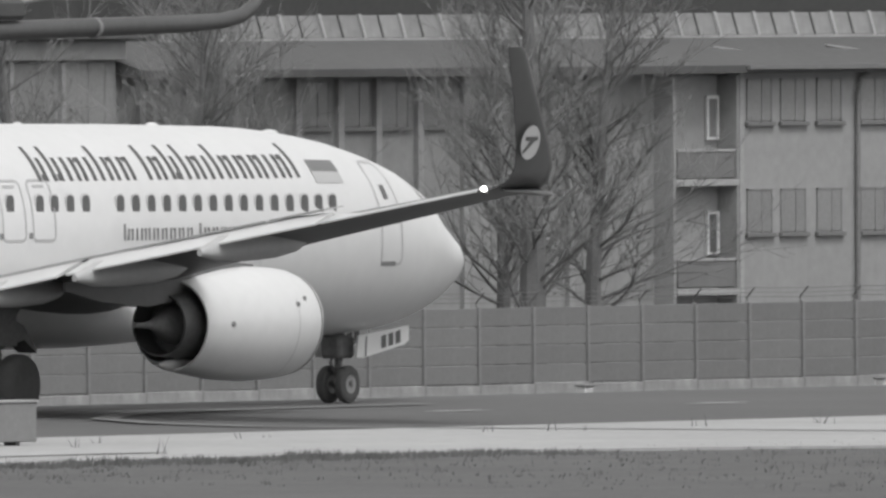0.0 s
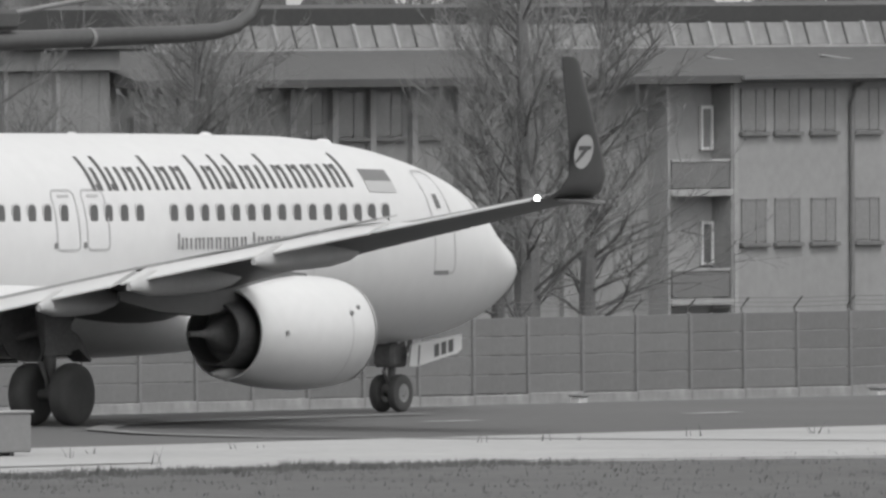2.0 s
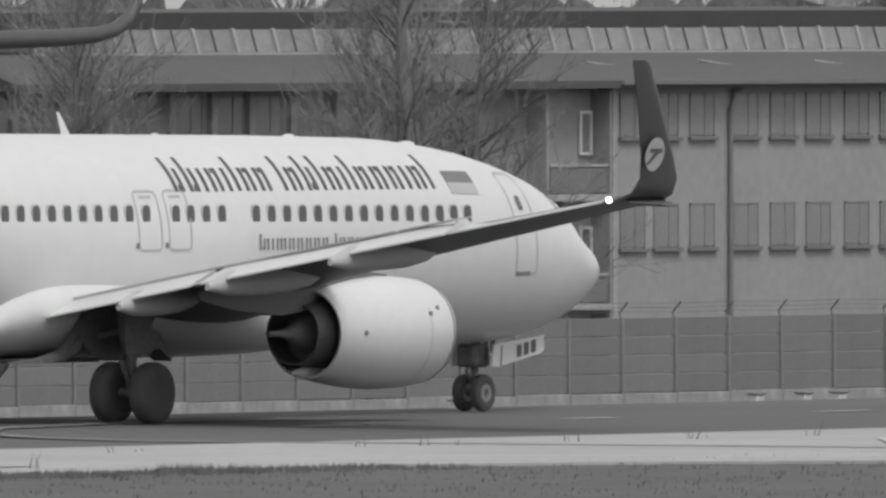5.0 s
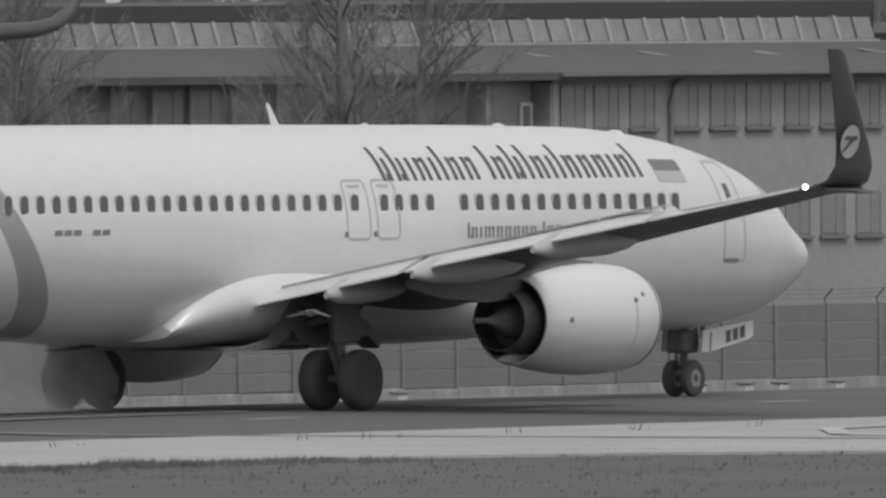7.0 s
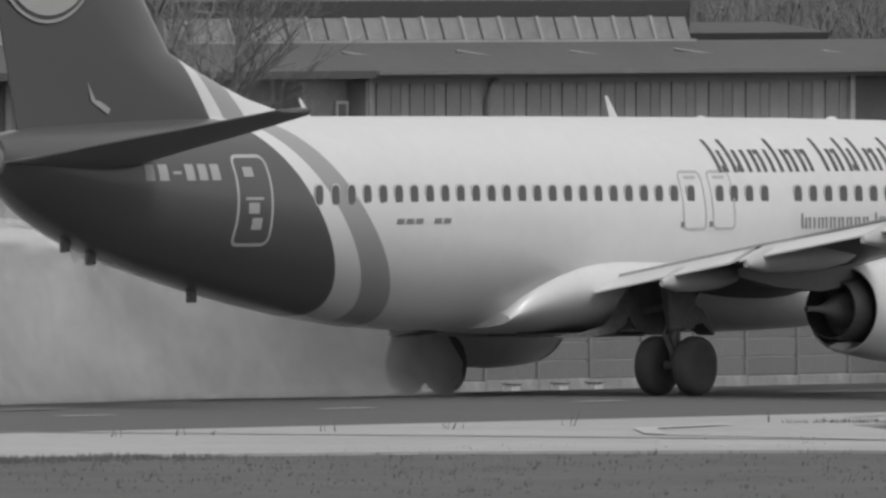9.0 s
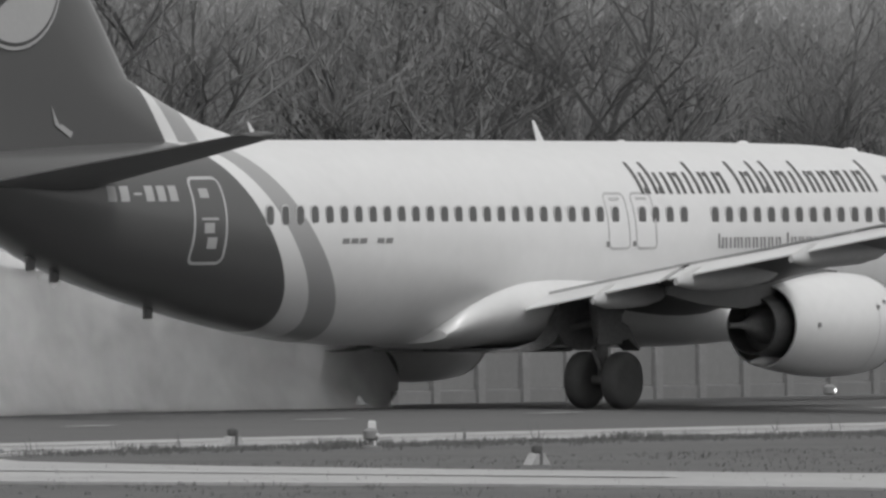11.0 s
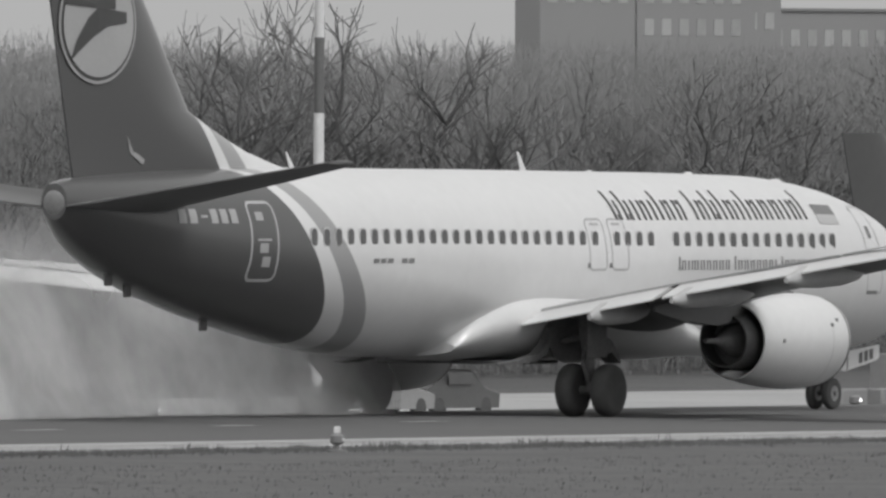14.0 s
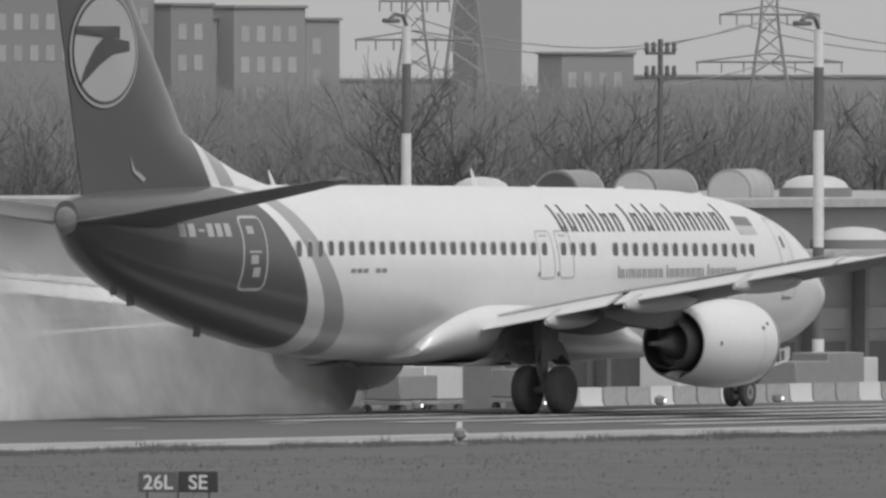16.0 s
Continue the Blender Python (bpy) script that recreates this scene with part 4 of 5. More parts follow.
# sloping roof, rooflights, ridge
bm = bmesh.new()
loft(bm, [[Vector((x, BY + y, z)) for y, z in ((-0.6, 4.78), (-0.62, 5.0), (2.2, 5.8), (2.2, 5.5), (0, 4.85))] for x in (667.5, 729.6)])
part("lower_roof", bm, M_ROOF, wall)
part("gutter", boxes((696.5, 729.7, BY - 0.75, BY - 0.62, 4.88, 5.0)), M_SILL, wall)
part("flashing", boxes((672, 716.6, BY + 2.08, BY + 2.2, 5.74, 5.84)), M_TRIM, wall)
bm = bmesh.new()
loft(bm, [[Vector((x, BY + y, z)) for y, z in ((2.45, 6.46), (2.3, 6.95), (4.5, 7.05), (8.5, 6.2), (8.5, 5.0), (2.9, 5.0))] for x in (640, 716.6)] + [[Vector((x, BY + y, z)) for y, z in ((2.45, 5.9), (2.4, 6.0), (4.5, 6.3), (8.5, 5.8), (8.5, 5.0), (2.9, 5.0))] for x in (716.7, 724)])
part("ridge_roof", bm, M_RIDGE, wall)
pane = part("rooflight", boxes((0.06, 1.87, -0.02, 0.02, 0, 0.66), bevel=0.01), M_SKYL, wall)
rib = part("roof_rib", boxes((-0.06, 0.06, -0.1, 0.02, -0.04, 0.68), bevel=0.01), M_RIB, wall)
bar = part("glazing_bar", boxes((0.9, 0.96, -0.05, 0.02, 0, 0.66)), M_RIDGE, wall)
for k in range(23):
    for src, nm in ((pane, "rooflight"), (rib, "roof_rib"), (bar, "glazing_bar")):
        o = src if k == 0 else new(nm, src.data)
        o.parent = wall
        o.matrix_basis = pose(672.2 + k * 1.927, BY + 2.2, 5.84, -18, 0, 0)
for x, z in ((698.2, 5.38), (703.9, 5.4), (709.6, 5.38), (715, 5.42), (722.5, 5.35)):
    o = part("roof_batten", boxes((-0.95, 0.95, -0.05, 0.05, -0.02, 0.03)), M_TRIM, wall)
    o.matrix_basis = pose(x, BY + 0.5 + (z - 5.0) * 1.2, z + 0.04, 0, 6, -8)


def house_window(name, x, z, w, h, y, parent, blinds=True):
    """A window let into the wall: dark reveal, pane, mullion and sill."""
    e = new(name)
    e.parent = parent
    e.matrix_basis = pose(x, y, z)
    part("pane", boxes((0.04, w - 0.04, -0.03, 0.0, 0.04, h - 0.04)), M_WPANE, e, smooth=False)
    part("window_frame", boxes((0, 0.05, -0.045, 0, 0, h), (w - 0.05, w, -0.045, 0, 0, h), (0, w, -0.045, 0, h - 0.05, h), (w * 0.58, w * 0.58 + 0.06, -0.045, 0, 0, h)), M_WBAR, e, smooth=False)
    part("sill", boxes((-0.08, w + 0.08, -0.14, 0, -0.12, 0.0), bevel=0.01), M_SILL, e)
    return e


W = [697.35, 699.02, 700.82, 703.0, 704.85, 706.65, 708.6, 710.4, 712.2, 714.1, 716.0, 718.2, 720.1]
for x in W:
    house_window("window", x, 3.4, 1.24, 1.22, BY, wall)
    house_window("window", x, 0.27, 1.24, 1.24, BY, wall)
for x, w in ((724.6, 0.8), (725.7, 1.3), (728.0, 0.85)):
    house_window("window", x, 3.9, w, 0.5, BY, wall)
# no hollow here: a dark panel on the wall gives the bay's shade
part("dark_bay", boxes((721.6, 723.4, BY - 0.02, BY + 0.3, 2.6, 4.75)), M_DARKOPEN, wall)
for x in (721.4, 724.0, 727.6, 730.9):
    part("pilaster", boxes((x - 0.12, x + 0.12, BY - 0.12, BY + 0.05, -4, 4.85)), M_TRIM, wall)
part("corner_strip", boxes((696.95, 697.15, BY - 0.06, BY + 0.1, -4.2, 4.9)), M_TRIM, wall)
bm = bmesh.new()
tube(bm, [(703.3, BY - 0.2, 4.85), (702.85, BY - 0.15, 4.55), (702.75, BY - 0.12, 4.2), (702.75, BY - 0.12, -3.9)], 0.075, 8)
part("downpipe", bm, M_POST, wall, "grey rain downpipe")
# recessed bay with balconies
part("balcony_recess", boxes((693.55, 696.6, BY + 0.46, BY + 0.52, -2.2, 4.7)), M_PLASTER, wall)
for z in (1.72, -1.35):
    slab_ = part("balcony_slab", boxes((693.65, 696.75, BY - 0.2, BY + 0.5, z - 0.12, z + 0.08), bevel=0.02), M_TRIM, wall, "pale balcony slab")
    part("balcony_parapet", boxes((693.8, 696.6, BY - 0.12, BY - 0.06, z + 0.12, z + 0.85), bevel=0.01), M_SILL, wall, "dark balcony parapet")
    part("balcony_rail", boxes((693.75, 696.65, BY - 0.15, BY - 0.03, z + 0.85, z + 0.93), bevel=0.01), M_TRIM, wall)
for x in (693.5, 696.62):
    part("balcony_post", boxes((x, x + 0.12, BY - 0.18, BY + 0.5, -4.1, 4.7)), M_PLASTER if x < 695 else M_PLASTER2, wall)
for z, h in ((2.9, 1.25), (-0.35, 1.25)):
    e = new("balcony_door")
    e.parent = wall
    e.matrix_basis = pose(695.95, BY + 0.44, z)
    part("door_frame", boxes((0, 0.09, -0.08, 0, 0, h), (0.51, 0.6, -0.08, 0, 0, h), (0.09, 0.51, -0.08, 0, h - 0.09, h), (0.09, 0.51, -0.08, 0, 0, 0.08)), M_POLEW, e, "white door frame")
    part("pane", boxes((0.09, 0.51, -0.03, 0, 0.08, h - 0.09)), M_DARKOPEN if z < 0 else M_WPANE, e)
# the dim middle part with piers between tall windows
for x in (669.0, 671.2, 673.4, 676.4, 678.4, 680.2, 682.2, 684.4, 687, 689.5):
    house_window("window", x, 3.38, 1.35, 1.26, BY + 0.5, wall)
    part("pier", boxes((x - 0.36, x - 0.1, BY + 0.34, BY + 0.55, -4, 4.7)), M_PLASTER, wall)
for x in (641.5, 644, 646.5, 649, 651.5, 654, 657, 660.0, 662.4, 664.8):
    house_window("window", x, 3.5, 2.0, 1.75, BY + 0.2, wall)
    part("pier", boxes((x - 0.2, x - 0.02, BY + 0.05, BY + 0.25, -4, 5.25)), M_PLASTER, wall)
part("fascia", boxes((640, 667.4, BY - 0.1, BY + 0.2, 5.3, 5.85), bevel=0.02), M_PLASTER, wall)
part("left_eave", boxes((640, 667.6, BY - 0.5, BY + 3, 5.86, 6.15), bevel=0.03), M_ROOF, wall)


# ---- bare winter trees ----
def prism(vs, fs, a, b, r0, r1, n=3):
    d = (b - a)
    if d.length < 1e-5:
        return
    d.normalize()
    u = d.cross(Vector((0.31, 0.52, 0.8) if abs(d.z) < 0.95 else (1, 0, 0))).normalized()
    w = d.cross(u)
    i = len(vs)
    for p, r in ((a, r0), (b, r1)):
        for k in range(n):
            t = k * math.tau / n
            vs.append(p + (u * math.cos(t) + w * math.sin(t)) * r)
    for k in range(n):
        j = (k + 1) % n
        fs.append((i + k, i + j, i + n + j, i + n + k))


def tree_meshes(seed, height, spread, depth=6, first=0.28, twig=0.007, girth=0.014, bark=None, fine=None):
    r = random.Random(seed)
    limbs, twigs = ([], []), ([], [])

    def grow(p, d, length, rad, level):
        q = p
        steps = 3 if level < 3 else 2
        for k in range(steps):
            d = (d + Vector((r.gauss(0, 0.13), r.gauss(0, 0.13), r.gauss(0.05, 0.07)))).normalized()
            nq = q + d * length / steps
            r0, r1 = rad * (1 - 0.3 * k / steps), rad * (1 - 0.3 * (k + 1) / steps)
            tgt = limbs if level < 4 else twigs
            prism(*tgt, q, nq, max(r0, twig), max(r1, twig * 0.8), 6 if level < 2 else 3)
            if level >= 1 and level < depth and r.random() < 0.75:
                side = (d + Vector((r.gauss(0, 0.7), r.gauss(0, 0.7), r.gauss(0.15, 0.35)))).normalized()
                grow(nq, side, length * r.uniform(0.5, 0.75), rad * 0.5, level + 1)
            q = nq
        if level < depth:
            for i in range(r.choice((2, 2, 3)) if level else 4):
                a = spread if level < 2 else spread * 1.15
                if level < 2 and i == 0:  # the leader goes on upwards
                    grow(q, (d + Vector((r.gauss(0, 0.08), r.gauss(0, 0.08), 0.2))).normalized(), length * 0.85, rad * 0.72, level + 1)
                    continue
                nd = (d + Vector((r.gauss(0, a), r.gauss(0, a), r.gauss(0.1, 0.2)))).normalized()
                grow(q, nd, length * r.uniform(0.6, 0.85), rad * r.uniform(0.55, 0.7), level + 1)

    grow(Vector((0, 0, 0)), Vector((r.gauss(0, 0.04), r.gauss(0, 0.04), 1)), height * first, height * girth, 0)
    out = []
    for (v, f), nm, m in ((limbs, "trunk", bark or M_BARK), (twigs, "crown", fine or M_TWIG)):
        me = bpy.data.meshes.new(nm)
        me.from_pydata([tuple(p) for p in v], [], f)
        me.materials.append(m)
        out.append(me)
    return out


def leader_tree(seed, height, reach, girth, start=0.14, count=70):
    """A tree with one straight leader and many slender side branches."""
    r = random.Random(seed)
    limbs, twigs = ([], []), ([], [])
    q, d, n = Vector((0, 0, 0)), Vector((0, 0, 1)), 22
    line = [q.copy()]
    for k in range(n):
        d = (d + Vector((r.gauss(0, 0.035), r.gauss(0, 0.035), 0.12))).normalized()
        q = q + d * height / n
        line.append(q.copy())
    rad = lambda u: girth * max(1 - u, 0.02) ** 0.85 + 0.008
    for k in range(n):
        prism(*limbs, line[k], line[k + 1], rad(k / n) * (1.35 if k == 0 else 1), rad((k + 1) / n), 8)

    def shoot(p, d, length, r0, level):
        steps = (7, 4, 3)[level]
        for k in range(steps):
            d = (d + Vector((r.gauss(0, 0.12), r.gauss(0, 0.12), r.gauss(0.045, 0.08)))).normalized()
            e = p + d * length / steps
            prism(*(limbs if level == 0 else twigs), p, e, max(r0 * (1 - k / steps), 0.0055), max(r0 * (1 - (k + 1) / steps), 0.005), 4 if level == 0 else 3)
            if level < 2:
                for _ in range(2):
                    f = (d + Vector((r.gauss(0, 0.5), r.gauss(0, 0.5), r.gauss(0.1, 0.35)))).normalized()
                    shoot(e, f, length * r.uniform(0.22, 0.42), r0 * 0.4, level + 1)
            p = e

    for k in range(count):
        u = start + (0.97 - start) * (k + r.random()) / count
        i = min(int(u * n), n - 1)
        p = line[i].lerp(line[i + 1], u * n - i)
        az, el = r.uniform(0, math.tau), radians(r.uniform(15, 50) + 20 * u)
        shoot(p, Vector((math.cos(az) * math.cos(el), math.sin(az) * math.cos(el), math.sin(el))), reach * (1 - u) ** 0.5 * r.uniform(0.45, 1.0) + 0.4, min(rad(u) * 0.3, 0.055), 0)
    out = []
    for (v, f), nm, m in ((limbs, "trunk", M_BARK2), (twigs, "crown", M_TWIG2)):
        me = bpy.data.meshes.new(nm)
        me.from_pydata([tuple(p) for p in v], [], f)
        me.materials.append(m)
        out.append(me)
    return out


TREES = [tree_meshes(11 + k, 11.0, sp, 5, fi, 0.007, 0.011) for k, (sp, fi) in enumerate(((0.42, 0.24), (0.5, 0.2), (0.36, 0.3), (0.55, 0.22)))]
TREES += [leader_tree(41, 13.5, 5.2, 0.27), leader_tree(42, 14.5, 4.6, 0.46), leader_tree(43, 12.5, 5.5, 0.25, 0.2)]
TREE_TOP = [max(v.co.z for me in pair for v in me.vertices) for pair in TREES]


def tree(x, y, k, s, rz, group="", label="bare winter tree with fine twigs"):
    e = thing("tree", x, y, ground_z(y) - 0.1, label, "tree", group, rz)
    e.scale = (s, s, s)
    for me, nm in zip(TREES[k], ("trunk", "crown")):
        o = new(nm, me)
        o.parent = e
    return e


for x, y, k, s, rz in ((672.8, 470, 4, 1.0, 20), (669.7, 470, 5, 1.0, 100), (654.2, 470, 6, 1.0, 60), (650, 473, 4, 0.95, 200), (676.8, 476, 6, 0.9, 260), (661.5, 475, 6, 0.9, 300)):
    tree(x, y, k, s, rz, "trees before the building", "bare winter tree before the grey building")


def wood_top(x):
    """Height of the wood above its ground."""
    h = float(np.interp(x, [730, 812, 825, 838, 856, 872, 890, 905, 920, 935, 950, 965, 980, 1000, 1015, 1030, 1100], [11, 10.6, 9.2, 7.5, 7.5, 8.1, 8.2, 7.8, 7.7, 8.2, 8.0, 7.8, 8.4, 7.4, 7.2, 7.5, 7.4])) + 4.0
    return h + 0.45 * noise.noise(Vector((x * 0.14, 7.0, 0))) + 0.3 * noise.noise(Vector((x * 0.6, 2.0, 0)))


def wood_y(x):
    return 500 + max(x - 745, 0) * 0.13


rt = random.Random(3)
for k in range(30):
    tree(rt.uniform(640, 745), 497 + rt.random() * 25, rt.randrange(4), rt.uniform(1.0, 1.4), rt.uniform(0, 360), "trees behind the building")
for k in range(64):
    x = 742 + k * 5.4 + rt.uniform(-3, 3)
    j = rt.randrange(4)
    tree(x, wood_y(x) - 5 + rt.uniform(0, 8), j, wood_top(x) / TREE_TOP[j] * rt.uniform(0.78, 1.03), rt.uniform(0, 360), "wood edge along the airfield")
for x, j, h in ((779, 3, 14.5), (836, 1, 12.2), (872, 0, 13.8), (881, 3, 13.2), (890, 1, 12.6), (1008, 1, 12.6)):
    tree(x, wood_y(x) - 8, j, h / TREE_TOP[j], 70 * j, "tall trees before the wood", "tall bare spreading tree before the wood")

# dense wood behind: countless fine twigs as one mass
rng = np.random.default_rng(9)
N = 800000
X = rng.uniform(738, 1096, N)
gx = np.arange(725, 1222, 0.5)
top = np.interp(X, gx, [wood_top(float(x)) for x in gx])
# rounded crowns: the outline and the depth of the mass swell and shrink
crown = np.interp(X, gx, [0.93 + 0.1 * noise.noise(Vector((float(x) * 0.32, 11.0, 0))) for x in gx])
Y = 500 + np.maximum(X - 745, 0) * 0.13 - 3 + rng.random(N) * 14
pick = rng.random(N)
Z = -4 + top * crown * np.where(rng.random(N) < 0.62, 0.6 + 0.4 * pick ** 1.1, 0.62 * pick)
ln = 0.2 + rng.random(N) * 0.5
an, hw = rng.normal(0, 1.15, N), rng.uniform(0.012, 0.032, N)
co = np.empty((N, 3, 3), dtype=np.float32)
co[:, 0], co[:, 1] = np.stack([X - hw, Y, Z], 1), np.stack([X + hw, Y, Z], 1)
co[:, 2] = np.stack([X + np.sin(an) * ln, Y + rng.uniform(-0.3, 0.3, N) * ln, Z + np.cos(an) * ln], 1)
me = bpy.data.meshes.new("far_wood")
me.vertices.add(N * 3)
me.loops.add(N * 3)
me.polygons.add(N)
me.vertices.foreach_set("co", co.ravel())
me.loops.foreach_set("vertex_index", np.arange(N * 3, dtype=np.int32))
me.polygons.foreach_set("loop_start", np.arange(0, N * 3, 3, dtype=np.int32))
me.update()
me.materials.append(M_FARWOOD)
tagged(new("far_wood", me), "dense leafless wood behind the airfield", "wood", kind="stuff")
# undergrowth that closes the wood below the crowns; twig shade darkens its grey
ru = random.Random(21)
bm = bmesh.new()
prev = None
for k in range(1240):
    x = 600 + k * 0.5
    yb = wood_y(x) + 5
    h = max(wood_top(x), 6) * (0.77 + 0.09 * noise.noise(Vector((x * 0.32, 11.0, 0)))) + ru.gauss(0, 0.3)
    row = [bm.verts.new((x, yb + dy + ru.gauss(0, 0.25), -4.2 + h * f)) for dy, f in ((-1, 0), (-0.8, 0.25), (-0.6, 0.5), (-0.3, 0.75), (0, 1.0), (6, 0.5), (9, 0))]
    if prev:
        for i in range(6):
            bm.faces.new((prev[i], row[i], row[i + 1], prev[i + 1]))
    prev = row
tagged(part("undergrowth", bm, M_BRUSHSHADE, smooth=False), "grey leafless undergrowth of the wood", "wood", kind="stuff")


# low wooded rise added far off in haze grey; closes the view between crowns
rr = random.Random(4)
bm = bmesh.new()
prev = None
for k in range(420):
    x, yb = 1500 + k * 5.0, 1720 - k * 0.4
    h = 7.6 + 0.9 * noise.noise(Vector((x * 0.02, 1.0, 0))) + 0.5 * noise.noise(Vector((x * 0.11, 5.0, 0))) + rr.gauss(0, 0.12)
    row = [bm.verts.new((x, yb + dy + rr.gauss(0, 0.8), -4.2 + h * f)) for dy, f in ((-4, 0), (-3, 0.4), (-2, 0.75), (0, 1.0), (30, 0.9), (60, 0))]
    if prev:
        for i in range(5):
            bm.faces.new((prev[i], row[i], row[i + 1], prev[i + 1]))
    prev = row
tagged(part("far_rise", bm, M_CITY, smooth=False), "low wooded rise in haze grey on the horizon", "wood", kind="stuff")


# ---- apron behind the runway ----
bm = bmesh.new()
ap = [[bm.verts.new((x, y, ground_z(y) + 0.04)) for x in (1.655 * y, 1.655 * y + 120, 1100)] for y in (382, 400, 428, 455, 490)]
for a, b in zip(ap, ap[1:]):
    for i in range(2):
        bm.faces.new((a[i], a[i + 1], b[i + 1], b[i]))
tagged(part("apron", bm, M_CONC), "pale concrete apron beyond the runway", "apron", kind="structure")


def wheel_simple(parent, x, y, r, w=0.2):
    part("wheel", lathe(bmesh.new(), [(-w / 2, r * 0.6), (-w / 2, r * 0.92), (-w * 0.3, r), (w * 0.3, r), (w / 2, r * 0.92), (w / 2, r * 0.6)], (x, y, r), "y", 18), M_TYRE, parent)


def profile_body(pts, y0, y1, tuck=0.12):
    """A vehicle body: a side profile drawn across, its upper edges tucked in."""
    zs = [p[1] for p in pts]
    zt = max(zs)
    zb = min(zs)
    bm = bmesh.new()
    rings = []
    for f, y in ((1, y0), (0.0, y0 + 0.06), (0.0, y1 - 0.06), (1, y1)):
        rings.append([Vector((x, y + (tuck * f * ((z - zb) / (zt - zb)) ** 3) * (1 if y < (y0 + y1) / 2 else -1), z - 0.03 * f)) for x, z in pts])
    return loft(bm, rings)


def car(x, y, material, label, rz=0):
    e = thing("car", x, y, ground_z(y) + 0.04, label, "car", "vehicles on the apron", rz)
    part("body", profile_body([(-2.1, 0.35), (2.1, 0.35), (2.15, 0.75), (1.3, 0.92), (0.6, 1.42), (-0.9, 1.45), (-1.7, 1.0), (-2.15, 0.9)], -0.85, 0.85), material, e)
    part("side_glass", boxes((-0.85, 0.55, -0.87, -0.84, 1.0, 1.33), bevel=0.01), M_VEHD, e)
    for wx in (-1.35, 1.35):
        for wy in (-0.75, 0.75):
            wheel_simple(e, wx, wy, 0.33)
    return e


def van(x, y, material, label, rz=0, name="van"):
    e = thing(name, x, y, ground_z(y) + 0.04, label, "van", "vehicles on the apron", rz)
    part("body", profile_body([(-2.5, 0.4), (2.5, 0.4), (2.55, 1.0), (1.9, 1.3), (1.4, 2.05), (-2.5, 2.1)], -0.95, 0.95), material, e)
    part("side_glass", boxes((0.5, 1.45, -0.97, -0.93, 1.3, 1.8), bevel=0.01), M_VEHD, e)
    for wx in (-1.6, 1.6):
        for wy in (-0.8, 0.8):
            wheel_simple(e, wx, wy, 0.36)
    return e


def pickup(x, y, material, label, rz=0):
    e = thing("pickup", x, y, ground_z(y) + 0.04, label, "pickup truck", "vehicles on the apron", rz)
    part("body", profile_body([(-2.6, 0.45), (2.6, 0.45), (2.6, 1.0), (1.5, 1.1), (0.9, 1.7), (-0.5, 1.7), (-0.6, 1.05), (-2.6, 1.05)], -0.9, 0.9), material, e)
    part("side_glass", boxes((-0.35, 0.85, -0.92, -0.88, 1.12, 1.58), bevel=0.01), M_VEHD, e)
    for wx in (-1.6, 1.7):
        for wy in (-0.8, 0.8):
            wheel_simple(e, wx, wy, 0.4)
    return e


def trolley(x, y, label, h=1.5):
    e = thing("baggage_trolley", x, y, ground_z(y) + 0.04, label, "trolley", "trolleys on the apron")
    part("bed", boxes((-1.3, 1.3, -0.7, 0.7, 0.42, 0.55), bevel=0.02), M_VEHG, e)
    part("box", boxes((-1.25, 1.25, -0.65, 0.65, 0.57, h), bevel=0.04), M_BOXG if int(x * 7) % 3 else M_VEHW, e)
    for wx in (-1.0, 1.0):
        for wy in (-0.6, 0.6):
            wheel_simple(e, wx, wy, 0.22, 0.14)
    return e


pickup(712, 430, M_VEHG, "grey pickup truck parked on the apron")
car(743, 428, M_VEHG, "grey saloon car parked on the apron")
car(752, 431, M_VEHD, "dark saloon car parked on the apron")
van(819, 430, M_VEHG, "grey van beside the hall")
for x in (766, 770, 774.5, 779, 802, 805.6, 809.5, 813, 816.6, 831, 834.4, 837.8, 841.4, 845):
    trolley(x, 421 + (x * 3.7) % 3, "pale box trolley on the apron", 1.3 + (x * 0.37) % 0.5)
for k, x in enumerate((698.3, 727.6, 729.9)):
    e = thing("concrete_block", x, 404, ground_z(404) + 0.04, "grey concrete block at the apron edge", "block")
    part("block", boxes((-0.75 if k else -0.5, 0.75 if k else 0.5, -0.3, 0.3, 0, 0.75 if k else 0.95), bevel=0.05), M_BOXG, e)
for k in range(16):
    e = thing("jersey_barrier", 800.3 + k * 1.55, 411, ground_z(411) + 0.04, "pale concrete barrier on the apron edge", "barrier", "barrier row")
    rg = [[Vector((x, y, z)) for y, z in ((-0.28, 0), (0.28, 0), (0.26, 0.2), (0.1, 0.4), (0.08, 0.85), (-0.08, 0.85), (-0.1, 0.4), (-0.26, 0.2))] for x in (-0.72, 0.72)]
    part("barrier_body", loft(bmesh.new(), rg), M_PLINTH if k % 3 else M_VEHW, e)

# parked airliner behind, mostly hidden by the rolling one
pk = thing("parked_airliner", 772.4, 428, ground_z(428) + 0.04, "white parked airliner with dark tail fin", "airliner")
rg = []
for x, r, z in ((-1.5, 0.25, 4.6), (1, 0.7, 4.3), (5, 1.3, 3.7), (8, 1.45, 3.5), (18, 1.45, 3.5), (20.4, 1.2, 3.35), (21.6, 0.7, 3.15), (22.0, 0.1, 3.05)):
    rg.append([Vector((x, r * math.cos(k * math.tau / 28), z + r * math.sin(k * math.tau / 28))) for k in range(28)])
pf = part("fuselage", loft(bmesh.new(), rg), M_WHITE, pk)
